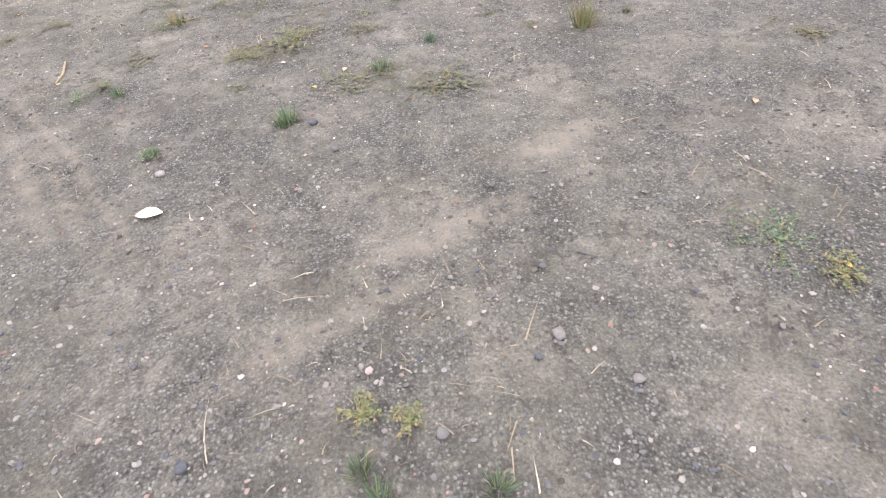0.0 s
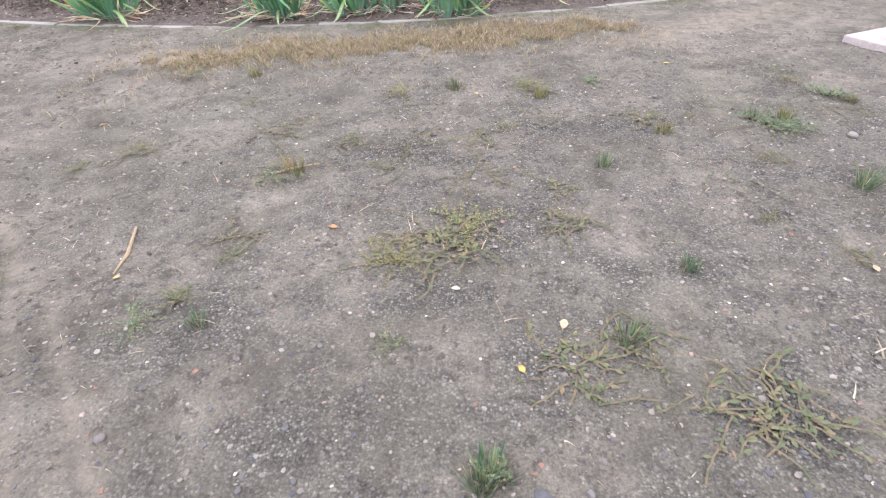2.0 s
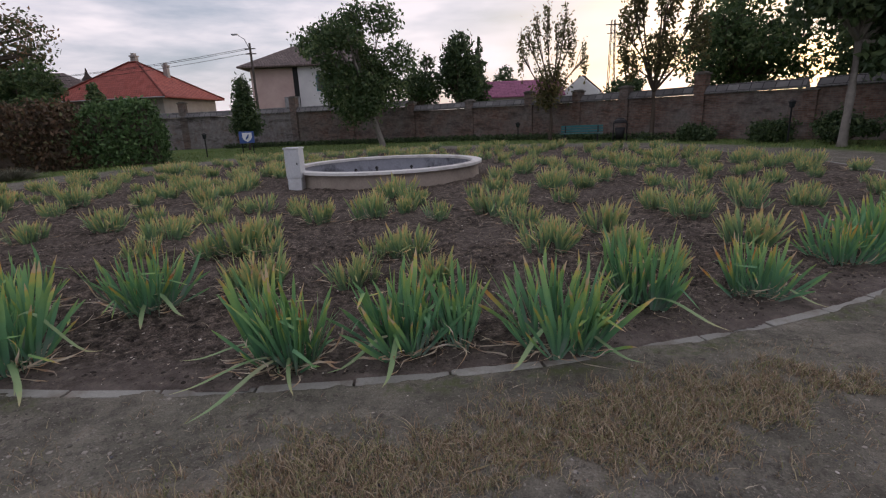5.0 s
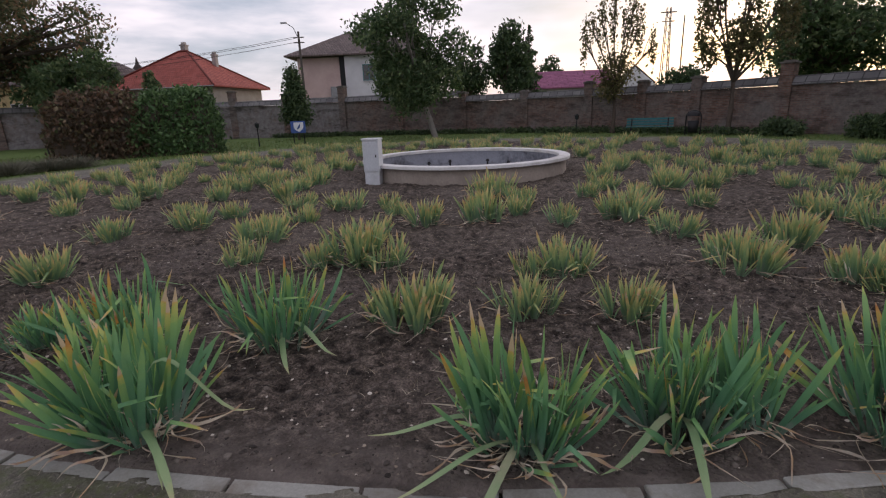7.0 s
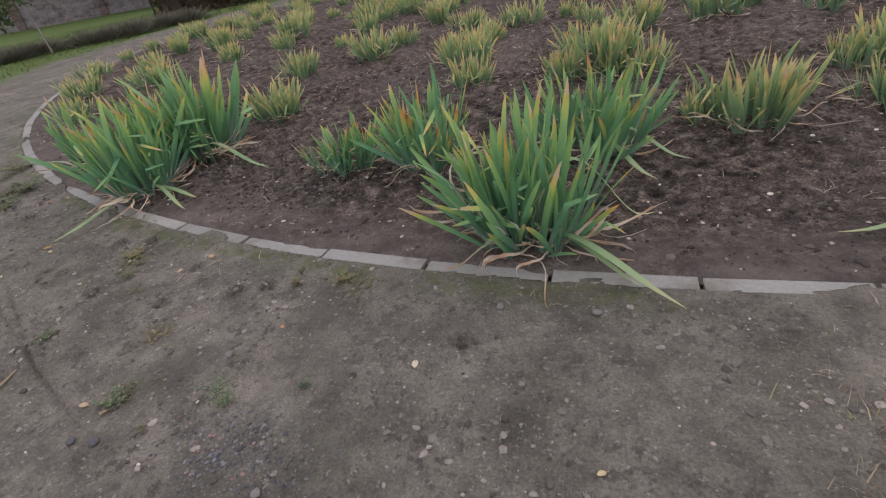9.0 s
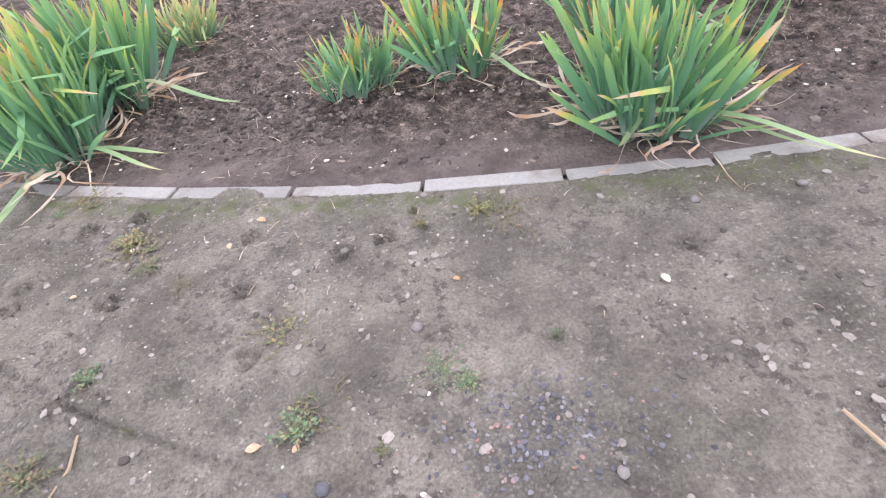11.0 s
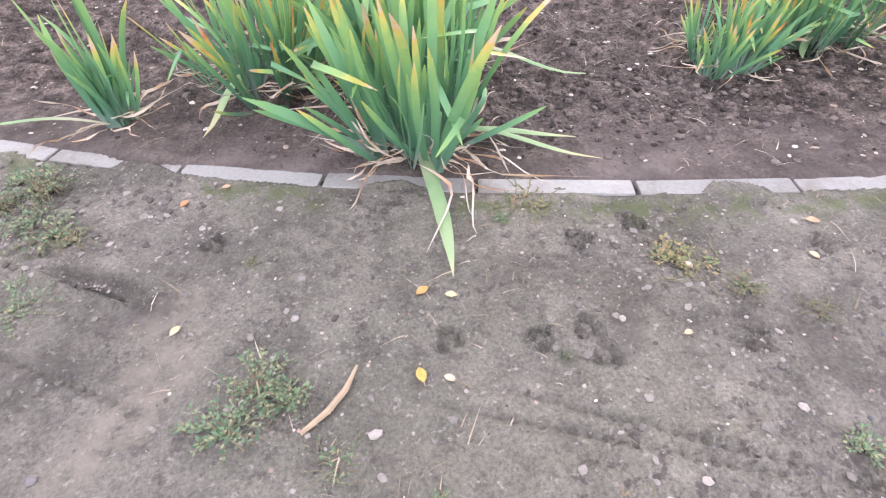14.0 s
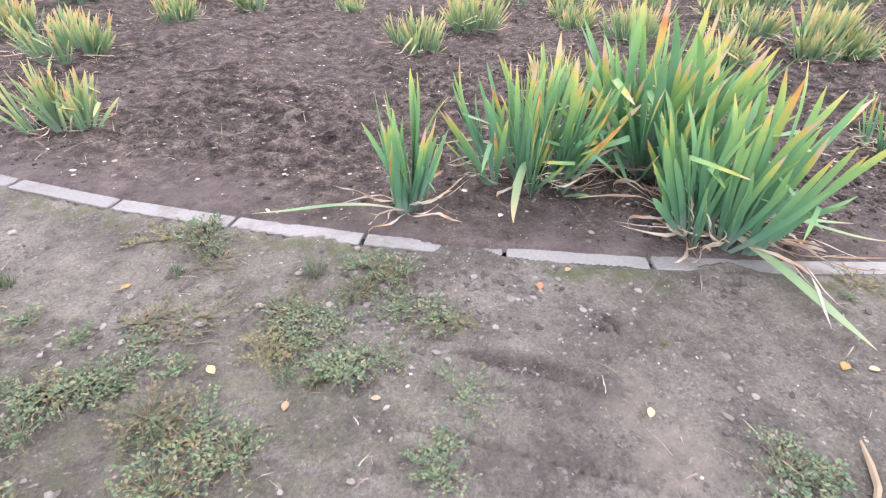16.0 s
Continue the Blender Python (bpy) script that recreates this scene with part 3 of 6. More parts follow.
def lawn_share(x, y):
    r = np.hypot(x - BED.x, y - BED.y) + 0.5 + 1.0 * (vnoise(x, y, 1.3, 8) - 0.5) + 0.6 * (vnoise(x, y, 0.4, 9) - 0.5)
    ring = np.clip((r - 14.6) / 0.5, 0, 1)
    side = np.clip((y - 8.0 - 0.25 * np.abs(x + 3.5) + 3.0 * (vnoise(x, y, 2.5, 10) - 0.5)) / 1.0, 0, 1)
    return ring * side


def gravel_share(x, y):
    near = np.clip((x + 3.6) / 2.5, 0, 1) * np.clip((7.0 - y) / 2.0, 0, 1)
    spot = 0.6 * np.exp(-(((x + 6.1) / 0.3) ** 2 + ((y - 6.3) / 0.16) ** 2)) + 0.35 * np.exp(-(((x + 8.6) / 0.8) ** 2 + ((y - 6.7) / 0.3) ** 2))
    return np.clip(near + spot + 0.12, 0, 1)


def prints(x, y, rows):
    """Soft oval marks: x, y, turn, half length, half width."""
    out = np.zeros_like(x)
    for cx, cy, ang, rl, rw in rows:
        c, s = math.cos(ang), math.sin(ang)
        u, v = ((x - cx) * c + (y - cy) * s) / rl, (-(x - cx) * s + (y - cy) * c) / rw
        out = np.maximum(out, np.exp(-(u * u + v * v) ** 2))
    return out


def hollow_shade(x, y):
    """Shoe-sized damp prints and wheel tracks, with hollow shade painted into the trodden earth."""
    lines = np.zeros_like(x)
    for a in ((-8.5, 7.215, -6.6, 6.25), (-8.25, 7.175, -7.05, 6.465), (-9.95, 7.93, -8.95, 7.25)):
        lines = np.maximum(lines, np.clip(groove(x, y, *a, 0.009, -0.8), 0, 0.5))
    return np.maximum(lines, prints(x, y, ((-7.28, 7.02, 1.35, 0.17, 0.07), (-6.52, 6.66, 0.8, 0.20, 0.08), (-8.97, 7.88, 0.3, 0.13, 0.09), (-6.07, 7.03, 0.6, 0.17, 0.10), (-6.84, 6.88, 1.0, 0.06, 0.04), (-7.77, 7.19, 1.2, 0.08, 0.05),
                         (-5.51, 6.94, 0.3, 0.20, 0.07), (-8.05, 7.51, 0.2, 0.10, 0.06), (-9.14, 7.64, 0.1, 0.20, 0.06), (-9.30, 7.83, -0.6, 0.17, 0.04), (-6.96, 7.0, 0.2, 0.06, 0.04), (-9.43, 7.53, -0.1, 0.2, 0.08), (-6.6, 7.11, 0.3, 0.09, 0.06))))


def pale_share(x, y):
    """Dry light streaks worn by feet and wheels."""
    return prints(x, y, ((-9.10, 7.34, 0.9, 0.26, 0.10), (-9.05, 7.62, 0.6, 0.13, 0.06), (-3.05, 3.92, -0.62, 0.70, 0.035), (-2.0, 3.08, -0.77, 0.70, 0.03), (-2.65, 3.55, -0.82, 0.60, 0.025), (-1.4, 2.45, -0.83, 0.9, 0.018), (-1.55, 2.45, -0.87, 0.7, 0.02),
                         (-1.9, 2.7, -0.87, 0.45, 0.05), (0.1, 2.15, 0.5, 0.4, 0.08), (0.6, 2.7, 0.6, 0.35, 0.09), (-0.35, 1.7, 0.6, 0.4, 0.06), (-3.6, 6.3, 0.1, 0.9, 0.2), (1.0, 7.4, 0.6, 1.3, 0.25)))


def moss_share(x, y):
    """Greenish film on damp earth along the kerb."""
    d = bed_depth(x, y)
    near = np.exp(-((d + 0.07) / 0.07) ** 2) * (vnoise(x, y, 0.5, 28) > 0.45)
    return np.maximum(near, np.clip((-9.3 - x) / 0.8, 0, 1) * np.clip((8.9 - y), 0, 1) * (d < 0) * 0.5)


ground = sheet("ground", spread(-40, -12.4, 3.4, 26, 0.036, 0.4, 2500, (-10.4, -5.2)), spread(-12, 0.2, 10.2, 52, 0.036, 0.4, 2500, (5.9, 8.5)), ground_z, M_GROUND, None,
               (("lawn", lawn_share), ("gravel", gravel_share), ("damp_shade", hollow_shade), ("pale", pale_share), ("moss", moss_share)))
tagged(ground, "bare trodden earth and gravel with a lawn beyond", "ground", kind="structure")
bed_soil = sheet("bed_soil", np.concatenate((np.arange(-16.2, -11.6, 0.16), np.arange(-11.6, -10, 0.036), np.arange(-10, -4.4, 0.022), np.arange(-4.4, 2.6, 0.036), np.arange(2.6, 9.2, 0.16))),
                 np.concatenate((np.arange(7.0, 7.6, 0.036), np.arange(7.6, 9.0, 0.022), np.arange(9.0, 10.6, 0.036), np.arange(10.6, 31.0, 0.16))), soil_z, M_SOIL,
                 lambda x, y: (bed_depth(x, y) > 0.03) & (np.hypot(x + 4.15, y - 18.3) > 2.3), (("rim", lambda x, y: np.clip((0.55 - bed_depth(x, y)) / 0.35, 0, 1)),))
tagged(bed_soil, "dark crumbly soil of the round flower bed", "soil", kind="structure")

# ---- brick wall with pillars ----
wall = tagged(new("wall_north"), "old weathered brick garden wall with tiled coping and pillars", "wall", kind="structure")
PILLARS = [(-60, 25, 2.9), (-52, 29, 2.9), (-46, 32.5, 3.0), (-41, 35.5, 3.0), (-36.5, 38.2, 3.1), (-32, 40.7, 3.1), (-27.5, 43, 3.3), (-22.9, 45, 3.7), (-18.2, 44.2, 3.3),
           (-13.5, 43.3, 3.65), (-9, 42.1, 2.8), (-4.4, 40.8, 2.8), (-0.3, 39.3, 2.7), (3.4, 37.2, 3.0), (6.0, 35.3, 2.85), (8.05, 33.0, 2.85), (10.6, 29.8, 3.2),
           (13.5, 26.2, 2.15), (15.85, 22.3, 2.5), (17.8, 17.5, 2.7), (19, 12, 2.7), (19.5, 6, 2.7), (20, 0, 2.7), (20, -8, 2.7), (20, -16, 2.7)]
PILLARS = [yard(*q) for q in PILLARS]
for (ax, ay, ah), (bx, by, bh) in zip(PILLARS, PILLARS[1:]):
    L, ang = math.hypot(bx - ax, by - ay), math.degrees(math.atan2(by - ay, bx - ax))
    top = 2.45 if ax < -8 else 2.12
    m = pose(ax, ay, 0, 0, 0, ang)
    ob = uv_metres(part("wall_bay", boxes((0.22, L - 0.22, -0.13, 0.13, -0.2, top)), M_BRICK_LIMED if ax < -17 else M_BRICK, wall))
    ob.matrix_basis = m
    ob = uv_metres(part("wall_plinth", boxes((0.24, L - 0.24, -0.19, 0.19, -0.2, 0.42), bevel=0.02), M_BRICK_LIMED if ax < -17 else M_BRICK, wall, "rough weathered brick footing"))
    ob.matrix_basis = m
    bm = bmesh.new()
    sec = [(-0.27, top + 0.003), (-0.27, top + 0.05), (0.0, top + 0.40), (0.27, top + 0.05), (0.27, top + 0.003)]
    ends = [[bm.verts.new((x, y, z + (0.03 if x > 1 else 0.0))) for y, z in sec] for x in (0.20, L - 0.20)]
    for k in range(5):
        bm.faces.new((ends[0][k], ends[0][(k + 1) % 5], ends[1][(k + 1) % 5], ends[1][k]))
    bm.faces.new(ends[0][::-1]), bm.faces.new(ends[1])
    ob = uv_metres(part("coping", bm, M_COPING, wall, "pitched grey tile coping"))
    ob.matrix_basis = m
for ax, ay, ah in PILLARS:
    k = PILLARS.index((ax, ay, ah))
    nx, ny, _ = PILLARS[min(k + 1, len(PILLARS) - 1)]
    px, py, _ = PILLARS[max(k - 1, 0)]
    m = pose(ax, ay, 0, 0, 0, math.degrees(math.atan2(ny - py, nx - px)))
    ob = uv_metres(part("pillar", boxes((-0.26, 0.26, -0.27, 0.27, -0.2, ah - 0.14)), M_BRICK, wall))
    ob.matrix_basis = m
    bm = bmesh.new()
    box(bm, -0.32, 0.32, -0.33, 0.33, ah - 0.137, ah - 0.06, 0.015)
    box(bm, -0.22, 0.22, -0.23, 0.23, ah - 0.058, ah, 0.03)
    ob = part("pillar_cap", bm, M_BRICK, wall)
    ob.matrix_basis = m

# ---- fountain basin and cabinet ----
fountain = thing("fountain_basin", (-4.15, 18.3, 0), "round empty concrete fountain basin with a white rim", "fountain")
part("basin_wall", lathe([(2.52, -0.1), (2.50, 0.36), (2.38, 0.36), (2.37, -0.30)], 96), M_BASIN, fountain, "stained beige rendered outside", True)
bm = lathe([(2.365, 0.361), (2.35, -0.25), (0.0, -0.26)], 96)
part("basin_floor", bm, M_BASIN_IN, fountain, "grey inside with dark damp stains", True)
part("rim", lathe([(2.34, 0.362), (2.34, 0.43), (2.36, 0.44), (2.58, 0.44), (2.60, 0.43), (2.60, 0.37), (2.50, 0.362), (2.34, 0.362)], 96), M_RIM, fountain, "white painted rim")
for a in (2.0, 2.6, 1.1, 0.4, 3.4):
    bm = tube(bmesh.new(), [(1.2 * math.cos(a), 1.2 * math.sin(a), -0.26), (1.2 * math.cos(a), 1.2 * math.sin(a), 0.20)], [0.03, 0.025], 8)
    tube(bm, [(1.2 * math.cos(a), 1.2 * math.sin(a), 0.18), (1.2 * math.cos(a), 1.2 * math.sin(a), 0.24)], [0.055, 0.03], 8)
    part("nozzle", bm, M_DARK, fountain, "dark water nozzle")

cabinet = thing("meter_cabinet", (-6.08, 16.42, 0), "light grey upright electric meter cabinet on a plinth", "cabinet", rz=-4)
cabinet.scale = (0.88, 0.9, 1.0)
part("plinth", boxes((-0.19, 0.19, -0.16, 0.16, -0.1, 0.30), bevel=0.01), M_BOX, cabinet)
part("body", boxes((-0.205, 0.205, -0.17, 0.17, 0.302, 0.99), bevel=0.012), M_BOX, cabinet)
part("door", boxes((-0.185, 0.185, -0.183, -0.171, 0.33, 0.95), bevel=0.004), M_BOX, cabinet)
part("roof", boxes((-0.225, 0.225, -0.195, 0.185, 0.992, 1.03), bevel=0.012), M_BOX, cabinet)
part("lock", boxes((0.12, 0.15, -0.192, -0.184, 0.62, 0.68), bevel=0.003), M_DARK, cabinet)


# ---- trees and shrubs ----
def leaf_cloud(rng, centres, radii, count, size, droop=0.3, hollow=0.35):
    """Small bent leaves spread through blobs, denser towards their outside."""
    centres, radii = np.asarray(centres, float), np.asarray(radii, float)
    w = (radii.prod(1)) ** 0.7
    k = rng.choice(len(centres), count, p=w / w.sum())
    d = rng.normal(size=(count, 3))
    d /= np.linalg.norm(d, axis=1)[:, None]
    r = (hollow + (1 - hollow) * rng.rand(count)) ** 0.6 * (1 + 0.22 * rng.normal(size=count))
    p = centres[k] + d * r[:, None] * radii[k]
    u = rng.normal(size=(count, 3))
    u[:, 2] -= droop
    u /= np.linalg.norm(u, axis=1)[:, None]
    v = np.cross(u, rng.normal(size=(count, 3)))
    v /= np.linalg.norm(v, axis=1)[:, None]
    n = np.cross(u, v)
    s = size * (0.6 + 0.8 * rng.rand(count))[:, None]
    quad = np.stack((p - u * s, p + v * s * 0.5 + n * s * 0.15, p + u * s, p - v * s * 0.5 + n * s * 0.15), 1)
    f = np.arange(count * 4).reshape(-1, 4)
    return quad.reshape(-1, 3), f


def tree(name, at, label, height, blobs, leaves, size, foliage, bark, trunk=0.16, lean=(0, 0), fork=0.35, seed=1, stems=1, twig=1):
    """blobs: (x, y, z, rx, ry, rz) about the foot of the tree."""
    rng = np.random.RandomState(seed)
    t = thing(name, yard(*at), label, "tree")
    bm = bmesh.new()
    f = Vector((lean[0] * fork, lean[1] * fork, height * fork))
    if stems == 1:
        pts = [Vector((0, 0, -0.1)), Vector((0, 0, 0.15)), f * 0.5 + Vector((0.05, 0.03, 0)), f]
        tube(bm, pts, [trunk * 1.35, trunk * 1.05, trunk * 0.9, trunk * 0.75], 10)
    for x, y, z, rx, ry, rz in blobs:
        c = Vector((x, y, z))
        s = f if stems == 1 else Vector((rng.uniform(-0.15, 0.15), rng.uniform(-0.15, 0.15), -0.1))
        mid = s.lerp(c, 0.5) + Vector((rng.uniform(-0.2, 0.2), rng.uniform(-0.2, 0.2), 0.15 * (c - s).length * (0.4 if stems == 1 else -0.3)))
        r0 = trunk * (0.55 if stems == 1 else 0.6)
        tube(bm, [s, mid, c, c + Vector((0, 0, rz * 0.6))], [r0, r0 * 0.6, r0 * 0.3, 0.012], 6)
        for k in range(3 * twig):
            e = c + Vector((rng.uniform(-1, 1) * rx, rng.uniform(-1, 1) * ry, rng.uniform(-0.3, 0.95) * rz)) * 0.85
            b = mid.lerp(c, rng.uniform(0.1, 0.9))
            tube(bm, [b, b.lerp(e, 0.5) + Vector((0, 0, 0.1)), e], [r0 * 0.3, r0 * 0.18, 0.008], 4)
    part("trunk", bm, bark, t, smooth=True)
    bl = np.asarray(blobs, float)
    v, q = leaf_cloud(rng, bl[:, :3], bl[:, 3:], leaves, size)
    place("crown", mesh_from("crown", v, q), foliage, t)
    return t


def blob_crown(seed, n, cx, cy, cz, rx, ry, rz, small):
    """n sub-blobs through an uneven ellipsoid."""
    rng = np.random.RandomState(seed)
    out = []
    for k in range(n):
        d = rng.normal(size=3)
        d /= np.linalg.norm(d)
        r = 0.35 + 0.6 * rng.rand()
        s = small * (0.7 + 0.6 * rng.rand())
        out.append((cx + d[0] * rx * r, cy + d[1] * ry * r, cz + d[2] * rz * r, s, s, s * 0.85))
    return out


tree("walnut_tree", (-6.0, 35.6), "leafy walnut tree with a pale leaning trunk", 7.5, blob_crown(3, 30, -1.5, 0, 4.95, 3.1, 2.7, 3.9, 1.0), 17000, 0.125, M_TREE_A, M_BARK_PALE, 0.17, (-2.2, 0), 0.36, 3)
tree("column_tree", (-15.7, 39.2), "narrow dense upright young tree", 4.8, [(0, 0, 1.5 + 0.55 * k, 1.05 - 0.11 * k, 1.0 - 0.1 * k, 0.7) for k in range(6)], 5000, 0.11, M_TREE_D, M_BARK, 0.08, fork=0.25, seed=4)
tree("vase_tree", (4.2, 34.6), "half-bare vase-shaped tree with upright branches", 7.3,
     [(-1.7, 0.1, 4.9, 0.22, 0.3, 1.4), (-1.3, 0.3, 5.6, 0.2, 0.25, 1.0), (-0.9, -0.3, 5.7, 0.25, 0.3, 1.6), (-0.2, 0.3, 6.2, 0.25, 0.3, 1.6), (0.35, -0.2, 5.5, 0.2, 0.3, 1.3), (0.7, -0.2, 6.1, 0.25, 0.3, 1.5), (1.2, 0.2, 5.4, 0.25, 0.3, 1.5), (1.9, 0, 4.5, 0.22, 0.3, 1.1), (0, 0, 3.3, 1.0, 1.0, 1.1), (-0.3, 0, 2.4, 0.7, 0.7, 0.7)],
     3000, 0.10, M_TREE_S, M_BARK, 0.12, fork=0.28, seed=5, twig=3)
tree("tall_vase_tree", (8.5, 30.4), "tall sparse tree with upright branches before the wall", 9.5,
     [(-1.6, 0, 5.2, 0.3, 0.4, 1.8), (-1.1, 0.3, 6.2, 0.28, 0.3, 1.6), (-0.7, 0.4, 6.9, 0.3, 0.4, 2.1), (0, -0.3, 7.6, 0.3, 0.4, 2.1), (0.5, 0.1, 6.6, 0.28, 0.3, 1.7), (0.9, 0.2, 7.0, 0.3, 0.4, 2.0), (1.7, -0.2, 5.8, 0.3, 0.4, 1.9), (2.3, 0.1, 4.8, 0.3, 0.4, 1.2), (-1.2, 0, 3.7, 0.4, 0.4, 0.8), (0.2, 0, 4.2, 0.8, 0.8, 1.2)],
     4600, 0.105, M_TREE_S, M_BARK, 0.13, fork=0.25, seed=6, twig=3)
tree("yard_tree", (-0.7, 53), "round leafy tree behind the wall", 8.6, blob_crown(7, 18, 0, 0, 5.6, 2.3, 2.2, 2.9, 1.0), 5000, 0.19, M_TREE_D, M_BARK, 0.2, fork=0.3, seed=7)
tree("spruce_tree", (1.5, 56), "slender pointed conifer behind the wall", 9.0, [(0.25 * math.sin(2.4 * k), 0, 2.2 + 0.72 * k, 1.5 - 0.145 * k, 1.5 - 0.145 * k, 0.4) for k in range(10)], 2600, 0.17, M_TREE_D, M_BARK, 0.14, fork=0.9, seed=8)
tree("yard_tree", (-4.6, 54), "leafy garden tree behind the wall", 7.6, blob_crown(9, 14, 0, 0, 4.8, 2.0, 2.0, 2.6, 1.0), 3600, 0.19, M_TREE_D, M_BARK, 0.18, fork=0.3, seed=9)
tree("far_tree", (7.5, 80), "distant bushy tree on the skyline", 8.5, blob_crown(11, 9, 0, 0, 6.2, 1.6, 1.6, 2.4, 0.9), 1800, 0.22, M_TREE_D, M_BARK, 0.15, fork=0.4, seed=11)
tree("far_tree", (19.5, 66), "distant bushy tree on the skyline", 6.5, blob_crown(12, 9, 0, 0, 4.4, 2.2, 1.8, 1.9, 0.9), 1800, 0.22, M_TREE_D, M_BARK, 0.15, fork=0.4, seed=12)
tree("broad_tree", (16.8, 37.5), "large broad leafy tree behind the wall", 11, blob_crown(13, 30, 0, 0, 4.9, 4.2, 3.6, 4.0, 1.4), 11000, 0.16, M_TREE_A, M_BARK, 0.3, fork=0.3, seed=13)
tree("broad_tree", (22.5, 32.5), "large dark leafy tree behind the wall", 12.5, blob_crown(14, 36, 0, 0, 6.0, 5.0, 4.2, 5.6, 1.6), 14000, 0.17, M_TREE_D, M_BARK, 0.34, fork=0.3, seed=14)
tree("lime_tree", (11.75, 22.0), "dense dark tree with a bare pale trunk", 9.0, blob_crown(15, 24, 0.2, 0, 5.6, 2.7, 2.6, 3.3, 1.2), 9500, 0.15, M_TREE_D, M_BARK_PALE, 0.15, fork=0.38, seed=15)
tree("lime_tree", (17.5, 22.0), "dense dark tree near the wall", 10.0, blob_crown(16, 24, 0, 0, 6.4, 3.2, 3.0, 3.9, 1.3), 9500, 0.16, M_TREE_D, M_BARK, 0.18, fork=0.34, seed=16)
tree("garden_tree", (-29.0, 37.2), "leafy green tree between the wall and the arbour", 7.5, blob_crown(24, 20, 0, 0, 3.6, 2.7, 2.2, 2.5, 0.9), 7000, 0.14, M_TREE_A, M_BARK, 0.15, fork=0.25, seed=24)
tree("chestnut_tree", (-41.3, 39.9), "big tree with brown-turning leaves behind the wall", 17, blob_crown(17, 66, 4.2, 0, 8.8, 9.2, 5.5, 7.4, 1.5), 21000, 0.16, M_TREE_R, M_BARK, 0.45, fork=0.25, seed=17)
tree("chestnut_tree", (-50.0, 35.5), "big tree with brown-turning leaves behind the wall", 17, blob_crown(18, 60, 0, 0, 8.6, 8.6, 6.0, 7.6, 1.6), 19000, 0.18, M_TREE_R, M_BARK, 0.45, fork=0.25, seed=18)
tree("garden_tree", (-32.3, 38.6), "light green garden tree with pointed shoots", 6.2, blob_crown(19, 14, 0, 0, 3.8, 2.0, 1.8, 2.1, 0.9), 4200, 0.16, M_TREE_A, M_BARK, 0.14, fork=0.3, seed=19)
tree("sapling", (-19.9, 18.3), "thin leaning sapling with sparse green leaves", 3.2, blob_crown(20, 7, -0.35, 0, 2.3, 0.6, 0.6, 0.7, 0.42), 1300, 0.075, M_TREE_A, M_BARK_PALE, 0.028, (-0.5, 0), 0.6, 20)
tree("weeping_tree", (-24.2, 19.0), "low arching tree with hanging green branches", 4.0, [(0.2, 0, 3.1, 1.3, 1.0, 0.5), (1.3, 0.1, 2.4, 0.9, 0.8, 0.55), (1.9, 0.1, 1.5, 0.5, 0.6, 0.7), (-0.9, 0, 2.6, 0.9, 0.8, 0.6)], 4200, 0.09, M_TREE_A, M_BARK, 0.08, fork=0.5, seed=21)
tree("garden_tree", (-21.6, 33.0), "light green pointed bush behind the arbour", 4.3, [(0, 0, 2.2, 0.8, 0.8, 0.9), (0.1, 0, 3.2, 0.55, 0.5, 0.7), (0, 0, 3.9, 0.3, 0.3, 0.4)], 2200, 0.10, M_TREE_A, M_BARK, 0.06, fork=0.3, seed=23)
tree("small_conifer", (-24.4, 29.3), "small bushy conifer on the lawn", 1.7, [(0, 0, 0.8, 0.55, 0.5, 0.4), (0.1, 0, 1.2, 0.4, 0.4, 0.35)], 1300, 0.07, M_TREE_D, M_BARK, 0.05, fork=0.3, seed=22)


def creeper_block(name, at, rz, sx, sy, h, foliage, label, leaves, seed):
    rng = np.random.RandomState(seed)
    t = thing(name, yard(*at), label, "hedge", rz=rz + 2.25)
    bm = bmesh.new()
    box(bm, -sx / 2, sx / 2, -sy / 2, sy / 2, -0.1, h - 0.15)
    bmesh.ops.subdivide_edges(bm, edges=bm.edges[:], cuts=7, use_grid_fill=True)
    for v in bm.verts:
        k = 1 - 0.34 * max(0, v.co.z / h) ** 4
        o = noise.noise(v.co * 0.9 + Vector((seed, 0, 0))) * 0.32
        v.co = Vector((v.co.x * k * (1 + o * 0.5), v.co.y * k * (1 + o * 0.5), max(-0.1, v.co.z + o * (v.co.z > 0.4))))
    bm.normal_update()
    core = [(v.co.copy(), v.normal.copy()) for v in bm.verts if v.co.z > 0.0]
    part("undergrowth", bm, M_BARK, t, "tangled woody stems")
    c = np.array([list(p + n * 0.06) for p, n in core])
    r = 0.22 + 0.30 * rng.rand(len(c), 3)
    v, q = leaf_cloud(rng, c, r, leaves, 0.105, 0.9, 0.1)
    v[:, 2] = np.maximum(v[:, 2], 0.0)
    place("foliage", mesh_from("foliage", v, q), foliage, t)
    return t


